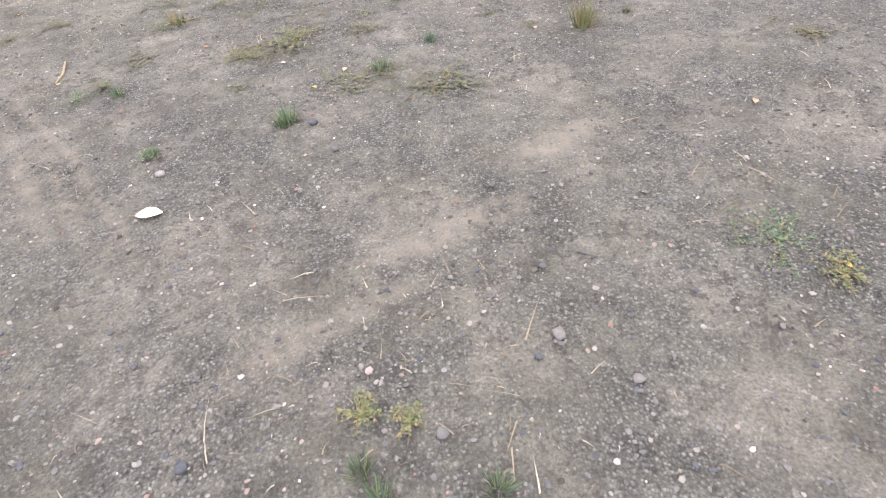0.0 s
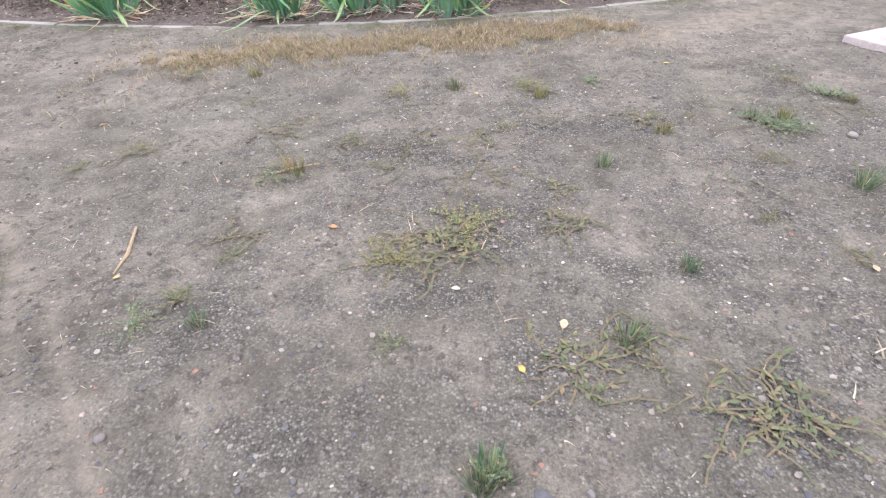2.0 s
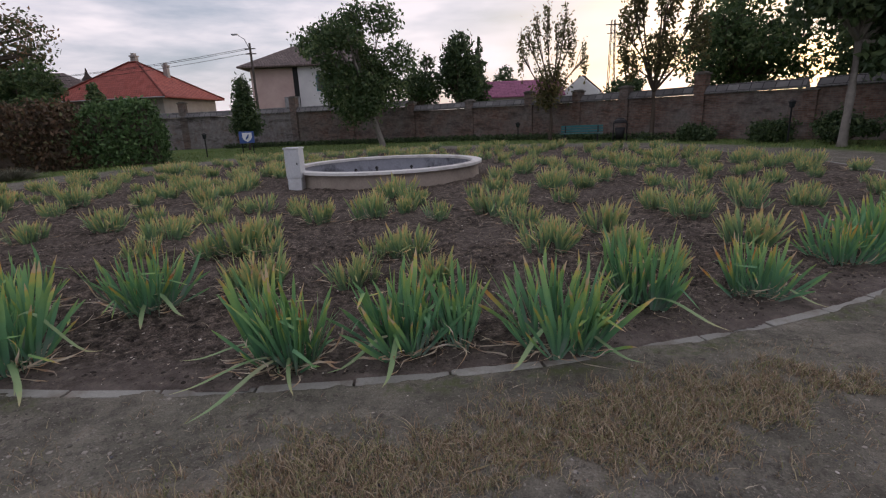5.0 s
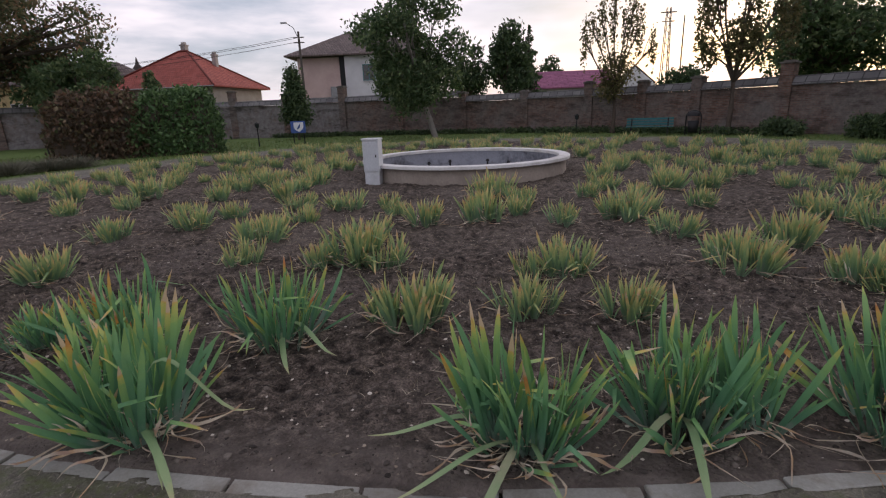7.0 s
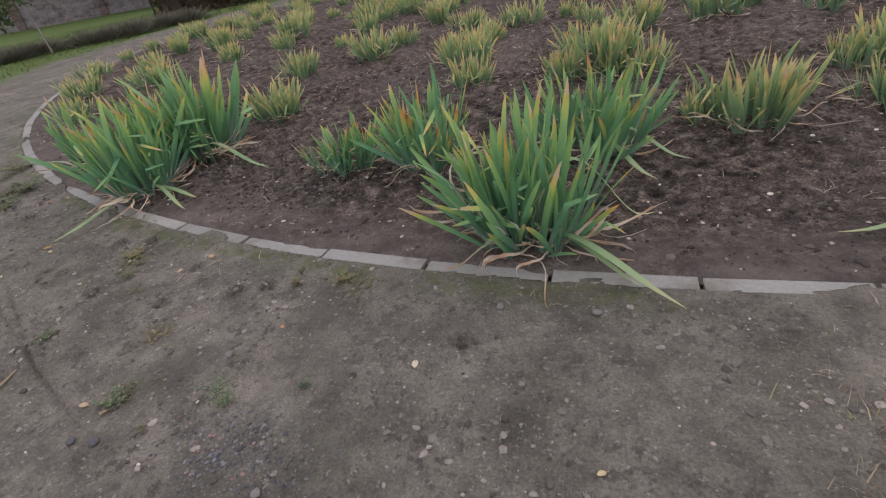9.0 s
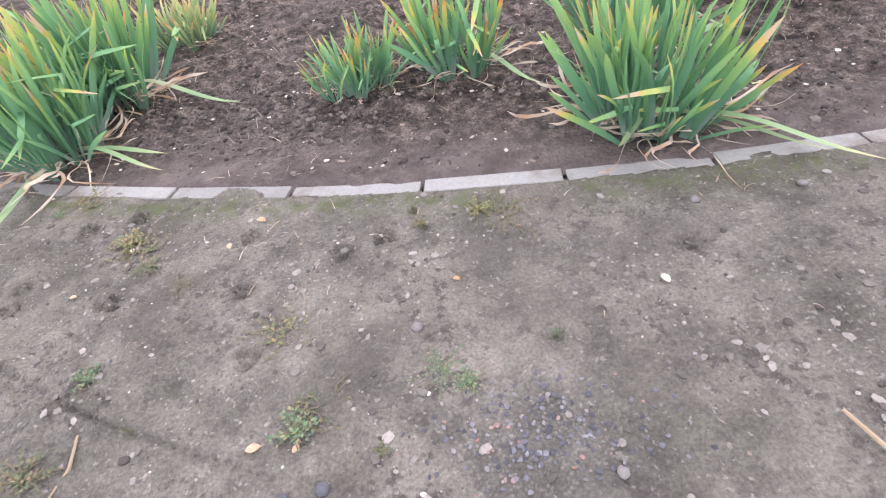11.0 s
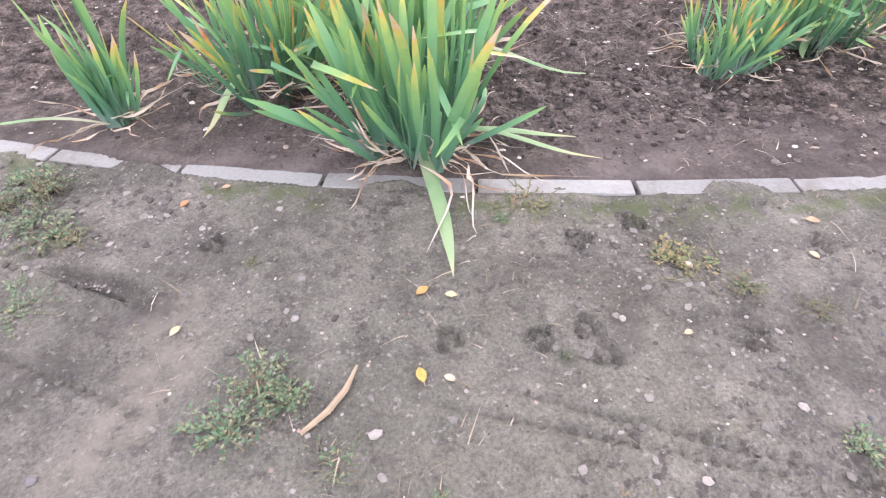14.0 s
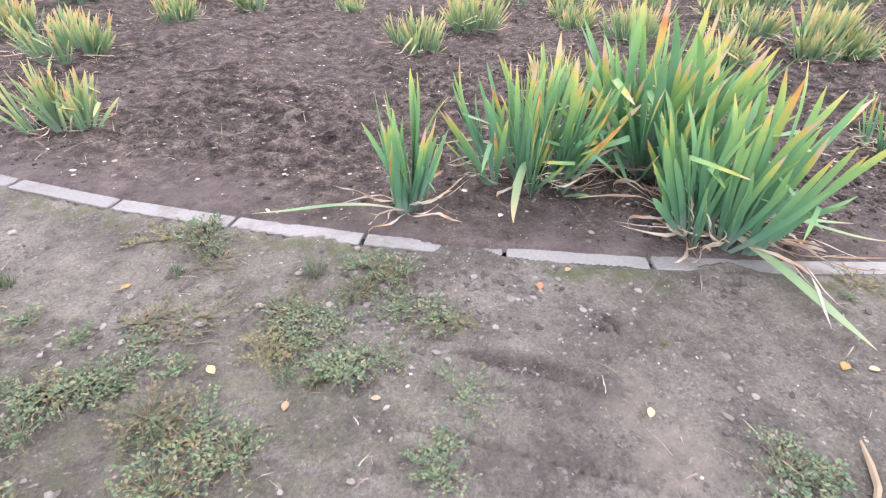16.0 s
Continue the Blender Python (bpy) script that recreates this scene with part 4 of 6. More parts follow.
creeper_block("creeper_arbour", (-20.7, 27.6), 30, 3.1, 3.0, 2.75, M_CREEPER_R, "arbour grown over with brown-red withering creeper", 17000, 31)
creeper_block("creeper_arbour", (-18.15, 29.25), 30, 3.1, 3.0, 2.75, M_CREEPER_G, "arbour grown over with dark green creeper", 17000, 32)
for k, (x, y, s, h) in enumerate(((12.4, 23.0, 1.3, 1.2), (13.2, 20.8, 1.4, 1.3), (13.7, 18.4, 1.5, 1.3), (11.4, 25.6, 1.0, 0.8), (9.9, 28.0, 0.9, 0.55), (14.0, 15.8, 1.4, 1.2))):
    t = thing("shrub", yard(x, y), "low dark green shrub at the foot of the wall", "shrub", "shrubs along the wall")
    bl = blob_crown(40 + k, 9, 0, 0, h * 0.5, s * 0.8, s * 0.8, h * 0.35, 0.45)
    bm = bmesh.new()
    for b in bl:
        tube(bm, [(0, 0, -0.05), (b[0] * 0.6, b[1] * 0.6, b[2] * 0.6), b[:3]], [0.03, 0.02, 0.008], 5)
    part("woody_base", bm, M_BARK, t)
    v, q = leaf_cloud(np.random.RandomState(40 + k), np.array(bl)[:, :3], np.array(bl)[:, 3:], 3000, 0.08)
    v[:, 2] = np.maximum(v[:, 2], 0.01)
    place("foliage", mesh_from("foliage", v, q), M_TREE_D, t)
for k in range(16):
    i = 8 + (k * 8) // 16
    x0, y0, _ = PILLARS[i]
    x1, y1, _ = PILLARS[i + 1]
    f = ((k * 8) % 16) / 16 + 0.25
    t = thing("wall_weed", (x0 + (x1 - x0) * f - 0.3, y0 + (y1 - y0) * f - 0.75, 0), "low green growth along the foot of the wall", "shrub", "growth along the wall")
    v, q = leaf_cloud(np.random.RandomState(60 + k), [(0.9 * j - 1.4, 0, 0.16) for j in range(4)], [(0.6, 0.35, 0.2)] * 4, 900, 0.075)
    v[:, 2] = np.maximum(v[:, 2], 0.0)
    place("foliage", mesh_from("foliage", v, q), M_TREE_D, t)
for k, (x, y) in enumerate(((-19.2, 20.9), (-20.1, 19.9), (-20.9, 18.9), (-18.8, 22.1), (-21.6, 17.6), (-22.4, 16.4), (-19.9, 21.9), (-19.6, 20.4), (-18.5, 22.9), (-21.3, 18.2))):
    t = thing("lavender_bush", yard(x, y), "greyish low lavender bush beside the path", "shrub", "lavender bushes")
    rng = np.random.RandomState(80 + k)
    n = 900
    base = rng.normal(0, 0.24, (n, 2))
    tip = base * 2.6 + rng.normal(0, 0.05, (n, 2))
    hgt = 0.48 * (1 - 0.35 * (tip ** 2).sum(1)).clip(0.3, 1) * (0.7 + 0.4 * rng.rand(n))
    w = rng.normal(0, 0.012, (n, 2))
    v = np.concatenate((np.c_[base - w, np.zeros(n)], np.c_[base + w, np.zeros(n)], np.c_[tip, hgt]))
    q = np.stack((np.arange(n), np.arange(n) + n, np.arange(n) + 2 * n), 1)
    place("foliage", mesh_from("stalks", v, q), M_LAV, t)


# ---- houses beyond the wall ----
def hip_roof(w, d, z0, rise, over, ridge):
    """A hipped roof over w x d, with its ridge along x, as a solid with eaves."""
    bm = bmesh.new()
    a, b = w / 2 + over, d / 2 + over
    low = [bm.verts.new(p) for p in ((-a, -b, z0), (a, -b, z0), (a, b, z0), (-a, b, z0))]
    mid = [bm.verts.new(p) for p in ((-a, -b, z0 + 0.12), (a, -b, z0 + 0.12), (a, b, z0 + 0.12), (-a, b, z0 + 0.12))]
    r0, r1 = bm.verts.new((-ridge / 2, 0, z0 + rise)), bm.verts.new((ridge / 2, 0, z0 + rise))
    bm.faces.new(low[::-1])
    for k in range(4):
        bm.faces.new((low[k], low[(k + 1) % 4], mid[(k + 1) % 4], mid[k]))
    bm.faces.new((mid[0], mid[1], r1, r0)), bm.faces.new((mid[2], mid[3], r0, r1))
    bm.faces.new((mid[1], mid[2], r1)), bm.faces.new((mid[3], mid[0], r0))
    return bm


def window(parent, x, y, z, w, h, frame_mat):
    """A framed window on a wall that looks to -y."""
    fr = part("window", boxes((x - w / 2 - 0.07, x + w / 2 + 0.07, y - 0.05, y + 0.02, z - 0.07, z), (x - w / 2 - 0.07, x + w / 2 + 0.07, y - 0.05, y + 0.02, z + h, z + h + 0.07),
                              (x - w / 2 - 0.07, x - w / 2, y - 0.05, y + 0.02, z, z + h), (x + w / 2, x + w / 2 + 0.07, y - 0.05, y + 0.02, z, z + h), (x - 0.03, x + 0.03, y - 0.045, y + 0.02, z, z + h)), frame_mat, parent)
    part("pane", boxes((x - w / 2, x + w / 2, y - 0.02, y - 0.005, z, z + h)), M_GLASSDARK, fr)
    part("sill", boxes((x - w / 2 - 0.12, x + w / 2 + 0.12, y - 0.14, y - 0.052, z - 0.12, z - 0.072)), M_WHITE, fr)


def chimney(parent, x, y, z0, z1, s=0.55):
    c = part("chimney", boxes((x - s / 2, x + s / 2, y - s / 2, y + s / 2, z0, z1)), M_PLASTER, parent)
    part("chimney_cap", boxes((x - s * 0.65, x + s * 0.65, y - s * 0.65, y + s * 0.65, z1, z1 + 0.12), (x - s * 0.3, x - s * 0.1, y - s * 0.4, y + s * 0.4, z1 + 0.12, z1 + 0.35), (x + s * 0.1, x + s * 0.3, y - s * 0.4, y + s * 0.4, z1 + 0.12, z1 + 0.35)), M_PLASTER, c)


red = thing("red_roof_house", yard(-32.7, 56.0), "low grey house with a red tiled hip roof", "house", rz=-4)
uv_metres(part("wall", boxes((-5.5, 5.5, -4.3, 4.3, -0.2, 4.45)), M_PLASTER, red))
ob = uv_metres(part("roof", hip_roof(11.0, 8.6, 4.45, 3.75, 0.7, 0.9), M_RED, red))
part("ridge_tiles", tube(tube(tube(tube(bmesh.new(), [(-6.2, -5.0, 4.6), (-0.45, 0, 8.24)], [0.1, 0.1], 6), [(6.2, -5.0, 4.6), (0.45, 0, 8.24)], [0.1, 0.1], 6), [(6.2, 5.0, 4.6), (0.45, 0, 8.24)], [0.1, 0.1], 6), [(-0.5, 0, 8.24), (0.5, 0, 8.24)], [0.1, 0.1], 6), M_RED, red)
chimney(red, -0.2, 0.6, 7.3, 8.8, 0.5)
chimney(red, 2.6, 1.2, 5.8, 7.8, 0.42)
part("gutter", tube(bmesh.new(), [(-6.25, -5.08, 4.5), (6.25, -5.08, 4.5)], [0.07, 0.07], 8), M_GALV, red)
for x in (-3.2, -0.4, 2.6):
    window(red, x, -4.3, 2.6, 1.1, 1.2, M_WHITE)

two = thing("two_storey_house", yard(-14.7, 58.0), "two-storey pink and white house with a brown hip roof", "house", rz=6)
uv_metres(part("wall", boxes((-5.6, -1.6, -5.0, 5.0, -0.2, 6.7), (-1.6, 5.6, -3.4, 5.0, -0.2, 6.7)), M_PINK, two))
# Solid dark bar whose colour stands in for the shade of a recess.
part("corner_strip", boxes((-1.7, -1.2, -5.1, -3.41, -0.2, 6.69)), M_DARK, two, "dark strip standing for a shaded recess and drainpipe")
part("front_bay", boxes((-1.19, 4.4, -5.3, -3.402, -0.2, 6.75)), M_WHITE, two, "white projecting bay")
uv_metres(part("roof", hip_roof(11.4, 10.4, 6.75, 2.75, 0.8, 3.4), M_DARKROOF, two))
chimney(two, 0.2, 0.2, 9.0, 10.3, 0.5)
part("balcony_rail", boxes((-2.6, -1.21, -5.6, -5.52, 3.2, 4.1), (-2.6, -2.52, -5.6, -5.05, 3.2, 4.1), (-2.6, -1.21, -5.6, -5.01, 3.1, 3.2)), M_GALV, two, "small dark balcony")
for x, z, fm in ((1.0, 4.6, M_TURQ), (3.2, 4.6, M_TURQ), (1.0, 1.6, M_TURQ)):
    window(two, x, -5.3, z, 1.0, 1.3, fm)
window(two, -3.8, -5.0, 1.4, 1.0, 1.3, M_WHITE)

shed = thing("purple_roof_house", yard(7.2, 66.5), "low house with a purple sheet-metal gable roof", "house", rz=4)
part("wall", boxes((-4.3, 4.3, -2.6, 2.6, -0.2, 3.7)), M_PLASTER, shed)
bm = bmesh.new()
g = [[bm.verts.new((x, y, z)) for y, z in ((-3.0, 3.55), (-3.0, 3.67), (0, 5.55), (3.0, 3.67), (3.0, 3.55))] for x in (-4.7, 4.7)]
for k in range(5):
    bm.faces.new((g[0][k], g[0][(k + 1) % 5], g[1][(k + 1) % 5], g[1][k]))
bm.faces.new(g[0][::-1]), bm.faces.new(g[1])
uv_metres(part("roof", bm, M_PURPLE, shed))
gab = thing("white_gable_house", yard(14.6, 66.0), "small white gabled house behind the wall", "house", rz=-20)
bm = bmesh.new()
g = [[bm.verts.new((x, y, z)) for x, z in ((-2.0, -0.2), (-2.0, 3.9), (0, 5.6), (2.0, 3.9), (2.0, -0.2))] for y in (-2.5, 2.5)]
for k in range(5):
    bm.faces.new((g[0][k], g[0][(k + 1) % 5], g[1][(k + 1) % 5], g[1][k]))
bm.faces.new(g[0][::-1]), bm.faces.new(g[1])
part("wall", bm, M_WHITE, gab)
part("roof", tube(tube(bmesh.new(), [(-2.15, 0, 3.8), (0, 0, 5.72)], [0.12, 0.12], 4), [(2.15, 0, 3.8), (0, 0, 5.72)], [0.12, 0.12], 4), M_DARKROOF, gab)
church = thing("small_tower", yard(-54, 80), "distant white tower with a dark pointed roof", "tower")
part("shaft", boxes((-1.3, 1.3, -1.3, 1.3, -0.2, 8.3)), M_WHITE, church)
part("roof", lathe([(2.0, 8.3), (1.0, 9.2), (0.35, 9.9), (0.05, 10.9)], 4), M_DARKROOF, church)
# Dark plates on the shaft's face paint the shade inside its openings.
for x in (-0.55, 0.55):
    part("opening", boxes((x - 0.25, x + 0.25, -1.33, -1.305, 6.4, 7.7)), M_DARK, church)
yel = thing("yellow_house", yard(-47, 56), "yellow rendered house behind the trees", "house", rz=25)
uv_metres(part("wall", boxes((-10, 10, -4, 4, -0.2, 5.2)), M_YELLOW, yel))
uv_metres(part("roof", hip_roof(20, 8, 5.2, 2.6, 0.5, 12), M_DARKROOF, yel))
for x in (-6, -2, 2, 6):
    window(yel, x, -4.0, 2.0, 1.2, 1.6, M_WHITE)

# ---- poles and cables ----
pole = thing("street_lamp_pole", yard(-18.3, 48.9), "timber cable pole with a street lamp arm", "street lamp")
part("pole", tube(bmesh.new(), [(0, 0, -0.3), (0, 0, 8.4)], [0.13, 0.09], 10), M_GREYWOOD, pole)
part("arm", tube(bmesh.new(), [(0, 0, 7.8), (-0.35, -0.1, 8.7), (-0.85, -0.2, 9.05)], [0.035, 0.03, 0.03], 8), M_GALV, pole)
part("lamp_head", boxes((-1.35, -0.8, -0.30, -0.12, 9.02, 9.14), bevel=0.03), M_GALV, pole)
for z in (7.5, 7.9):
    part("crossarm", boxes((-0.45, 0.45, -0.04, 0.04, z, z + 0.08)), M_GREYWOOD, pole)
    for x in (-0.4, -0.15, 0.15, 0.4):
        part("insulator", lathe([(0.0, z + 0.08), (0.03, z + 0.08), (0.05, z + 0.13), (0.03, z + 0.2), (0, z + 0.21)], 8), M_WHITE, pole)
lat = thing("lattice_pylon", yard(19.7, 71.5), "steel lattice power pole with crossarms", "pylon")
bm = bmesh.new()
for sx, sy in ((-1, -1), (1, -1), (1, 1), (-1, 1)):
    tube(bm, [(sx * 0.5, sy * 0.5, -0.2), (sx * 0.2, sy * 0.2, 12.6)], [0.06, 0.05], 4)
for k in range(16):
    z, z2 = 0.4 + k * 0.75, 1.15 + k * 0.75
    a, b = 0.5 - 0.3 * z / 12.6, 0.5 - 0.3 * z2 / 12.6
    s = 1 if k % 2 else -1
    tube(bm, [(-s * a, -a, z), (s * b, -b, z2)], [0.03, 0.03], 4)
    tube(bm, [(a, -s * a, z), (b, s * b, z2)], [0.03, 0.03], 4)
part("lattice", bm, M_GREYWOOD, lat)
part("crossarm", boxes((-0.9, 0.9, -0.06, 0.06, 12.0, 12.12), (-0.7, 0.7, -0.06, 0.06, 11.0, 11.1)), M_GREYWOOD, lat)
pole2 = thing("cable_pole", yard(21.4, 71.0), "thin distant cable pole", "pole")
part("pole", tube(bmesh.new(), [(0, 0, -0.3), (0, 0, 11.6)], [0.1, 0.07], 8), M_GREYWOOD, pole2)
for k, (z0, z1, y1) in enumerate(((7.98, 7.4, 60), (7.6, 6.9, 60), (7.95, 8.2, 66))):
    c = thing("overhead_cable", (0, 0, 0), "thin sagging overhead cable", "cable", "overhead cables")
    p0, p1 = Vector(yard(-18.7 + 0.3 * k, 48.9, z0)), Vector(yard(-75, y1, z1 + 1.5))
    part("wire", tube(bmesh.new(), [p0.lerp(p1, f / 12) - Vector((0, 0, 1.6 * 4 * (f / 12) * (1 - f / 12))) for f in range(13)], [0.018] * 13, 5), M_DARK, c)

# ---- garden furniture ----
bench = thing("garden_bench", yard(5.2, 31.5), "turquoise painted slatted garden bench by the wall", "bench", rz=-19)
for k in range(3):
    part("seat_slat", boxes((-1.1, 1.1, -0.22 + 0.14 * k, -0.11 + 0.14 * k, 0.42, 0.455), bevel=0.006), M_TURQ, bench)
    part("back_slat", boxes((-1.1, 1.1, 0.22 + 0.02 * k, 0.25 + 0.02 * k, 0.50 + 0.13 * k, 0.60 + 0.13 * k), bevel=0.006), M_TURQ, bench)
for x in (-0.85, 0.85):
    part("leg", boxes((x - 0.03, x + 0.03, -0.2, -0.14, -0.02, 0.418), (x - 0.03, x + 0.03, 0.15, 0.215, -0.02, 0.84), (x - 0.03, x + 0.03, -0.14, 0.15, 0.36, 0.418), bevel=0.005), M_DARK, bench)
litter_bin = thing("litter_bin", yard(7.0, 30.7), "dark litter bin under an arched frame", "bin", rz=-25)
part("bucket", lathe([(0.0, 0.12), (0.20, 0.12), (0.26, 0.68), (0.24, 0.68), (0.19, 0.2), (0.0, 0.2)], 20), M_DARK, litter_bin, smooth=True)
part("frame", tube(bmesh.new(), [(-0.33, 0, -0.05), (-0.33, 0, 0.85)] + [(-0.33 * math.cos(a), 0, 0.85 + 0.3 * math.sin(a)) for a in (0.4, 0.8, 1.2, 1.57, 1.95, 2.35, 2.75)] + [(0.33, 0, 0.85), (0.33, 0, -0.05)], [0.035] * 11, 8), M_DARK, litter_bin)
part("hood", lathe([(0.31, 0.9), (0.30, 1.0), (0.2, 1.1), (0, 1.14)], 20), M_DARK, litter_bin, smooth=True)
board = thing("shield_sign", yard(-13.9, 34.3), "blue notice board with a white shield on posts", "sign", rz=16)
for x in (-0.3, 0.3):
    part("post", tube(bmesh.new(), [(x, 0.02, -0.1), (x, 0.02, 1.3)], [0.03, 0.03], 8), M_DARK, board)
part("panel", boxes((-0.42, 0.42, -0.03, -0.005, 0.62, 1.30), bevel=0.008), M_SIGN_B, board)
bm = bmesh.new()
out = [(-0.24, 1.22), (0.30, 1.22), (0.30, 0.95), (0.22, 0.80), (0.03, 0.68), (-0.16, 0.80), (-0.24, 0.95)]
fr, bk = [bm.verts.new((x, -0.042, z)) for x, z in out], [bm.verts.new((x, -0.0305, z)) for x, z in out]
bm.faces.new(fr), bm.faces.new(bk[::-1])
for k in range(7):
    bm.faces.new((fr[k], bk[k], bk[(k + 1) % 7], fr[(k + 1) % 7]))
part("shield", bm, M_SIGN_W, board, "white shield")
part("emblem", tube(bmesh.new(), [(-0.06, -0.046, 0.83), (0.05, -0.046, 0.96), (0.12, -0.046, 1.13)], [0.03, 0.06, 0.02], 6), M_SIGN_B, board)


def garden_lamp(x, y, h):
    t = thing("garden_lamp", yard(x, y), "short black lantern post lamp standing on the grass", "lamp", "garden lamps")
    part("post", tube(bmesh.new(), [(0, 0, -0.1), (0, 0, 0.1), (0, 0, h - 0.3)], [0.06, 0.035, 0.03], 10), M_DARK, t)
    part("lantern", lathe([(0.05, h - 0.3), (0.10, h - 0.26), (0.13, h - 0.08), (0.0, h - 0.08)], 6), M_GLASSDARK, t, "smoked glass lantern")
    part("cap", lathe([(0.17, h - 0.079), (0.17, h - 0.06), (0.05, h), (0.0, h + 0.03)], 6), M_DARK, t)


for x, y, h in ((-15.6, 32.6, 1.3), (2.5, 36.2, 1.1), (11.6, 24.6, 1.65), (-24.0, 28.0, 1.3)):
    garden_lamp(x, y, h)
slab = thing("concrete_slab", (2.39, 6.77, 0), "pale pinkish concrete slab lying on the ground", "slab", rz=29)
part("plate", boxes((-0.45, 0.45, -0.35, 0.35, -0.02, 0.05), bevel=0.008), M_SLAB, slab)

# ---- kerb of the bed ----
kerb = tagged(new("kerb"), "ring of narrow concrete edging stones round the bed", "kerb", kind="structure")
KL = 2 * math.pi * 11.712 / 124
bm = boxes((-KL / 2 + 0.009, KL / 2 - 0.009, -0.048, 0.038, -0.14, 0.004), bevel=0.006)
stone_a = part("stone", bm, M_KERB, kerb).data
rng = np.random.RandomState(21)
meshes = [stone_a]
for k in range(3):
    bm = bmesh.new()
    bm.from_mesh(stone_a)
    for v in bm.verts:
        if v.co.z > 0:
            v.co += Vector((rng.uniform(-0.004, 0.004), rng.uniform(-0.004, 0.004), rng.uniform(-0.004, 0.002)))
            if k == 2 and v.co.x > 0.15:
                v.co.z -= 0.008
    me = bpy.data.meshes.new("stone")
    bm.to_mesh(me)
    bm.free()
    me.materials.append(M_KERB)
    meshes.append(me)
a0 = math.atan2(7.758 - BED.y, -7.421 - BED.x)
for k in range(124):
    a = a0 + (k + 0.5) * 2 * math.pi / 124
    m = pose(BED.x + 11.712 * math.cos(a), BED.y + 11.712 * math.sin(a), rng.uniform(-0.007, 0.004), rng.uniform(-1.5, 1.5), rng.uniform(-0.4, 0.4), math.degrees(a) + 90 + rng.uniform(-0.5, 0.5))
    if k == 0:
        kerb.children[0].matrix_basis = m
    else:
        place("stone", meshes[rng.choice(4, p=(0.4, 0.25, 0.25, 0.1))], None, kerb, "", m)


# ---- irises ----
def blade(seed, kind):
    """A sword-shaped blade of unit length rising along z, folded along its middle. Its flat side faces y."""
    rng = np.random.RandomState(seed)
    n = 9
    bend = {"up": rng.uniform(0.0, 0.55), "arch": rng.uniform(0.7, 1.3), "fold": 0.15, "dry": rng.uniform(-0.1, 0.35)}[kind]
    side = rng.uniform(-0.14, 0.14) if kind != "dry" else rng.uniform(-0.9, 0.9)
    kink = rng.uniform(0.45, 0.7)
    width = {"up": 0.026, "arch": 0.026, "fold": 0.025, "dry": 0.027}[kind]
    p, a, verts, uvs = np.zeros(3), rng.uniform(-0.05, 0.05), [], []
    tw = 0.0
    for i in range(n + 1):
        f = i / n
        w = width * (0.62 + 0.38 * min(1, f / 0.35)) * (1 - 0.90 * max(0, (f - 0.55) / 0.45) ** 4.2)
        w = max(w, 0.0015)
        if kind == "dry":
            tw += rng.uniform(-0.9, 0.9)
            w *= rng.uniform(0.45, 0.95)
        c, s = math.cos(tw), math.sin(tw)
        up = np.array((0, math.sin(a), math.cos(a)))
        nrm = np.array((0, math.cos(a), -math.sin(a)))
        ax = np.array((c, 0, 0)) + nrm * s
        fold = nrm * w * 0.28
        off = np.array((side * f * f + (0.22 * math.sin(6 * f + seed) * f if kind == "dry" else 0.0), 0, 0))
        verts += [p - ax * w + off, p + fold + off, p + ax * w + off]
        uvs += [(0.0, f), (0.5, f), (1.0, f)]
        p = p + up / n
        if kind == "fold" and f < kink <= f + 1 / n:
            a += rng.uniform(1.5, 2.2)
        elif kind == "dry":
            a += bend / n + rng.uniform(-0.34, 0.34)
        else:
            a += bend * 1.6 * f / n
    faces = []
    for i in range(n):
        for j in (0, 1):
            b = 3 * i + j
            faces.append((b, b + 1, b + 4, b + 3))
    return np.array(verts), faces, np.array(uvs)


BLADES = {}
for kind, count, mat in (("up", 12, M_IRIS), ("arch", 5, M_IRIS), ("fold", 4, M_IRIS), ("dry", 10, M_DRY), ("turning", 10, M_IRIS_TURN)):
    BLADES[kind] = []
    for k in range(count):
        me = mesh_from("blade_" + kind, *blade(100 + k, "up" if kind == "turning" else kind), True)
        me.materials.append(mat)
        BLADES[kind].append(me)


def fan_poses(rng, size, spread_r, fans, per, splay=36):
    """Blade poses of a clump: fans of upright blades, each fan flat in its own plane."""
    out = []
    for f in range(fans):
        a, r = rng.uniform(0, 2 * math.pi), spread_r * math.sqrt(rng.rand())
        bx, by, turn = r * math.cos(a), r * math.sin(a), rng.uniform(0, 180)
        tilt_x, tilt_y = math.degrees(-by * 1.7), math.degrees(bx * 1.7)
        n = per + rng.randint(-1, 2)
        for k in range(n):
            s = (k - (n - 1) / 2) / max(1, (n - 1) / 2)
            L = size * (1.04 - 0.30 * abs(s) + rng.uniform(-0.28, 0.12))
            base = Matrix.Translation((bx, by, -0.02)) @ Euler((radians(tilt_x + rng.uniform(-9, 9)), radians(tilt_y + rng.uniform(-9, 9)), 0)).to_matrix().to_4x4()
            m = base @ Matrix.Rotation(radians(turn), 4, "Z") @ Matrix.Translation((s * 0.022, 0.004 * s, 0)) @ Matrix.Rotation(radians(s * rng.uniform(splay * 0.25, splay)), 4, "Y")
            m = m @ Matrix.Rotation(radians(rng.choice((0, 180))), 4, "Z")
            kind = "up" if rng.rand() < 0.70 else ("arch" if rng.rand() < 0.55 else "fold")
            out.append((kind, rng.randint(99), m @ Matrix.Scale(L, 4)))
    return out


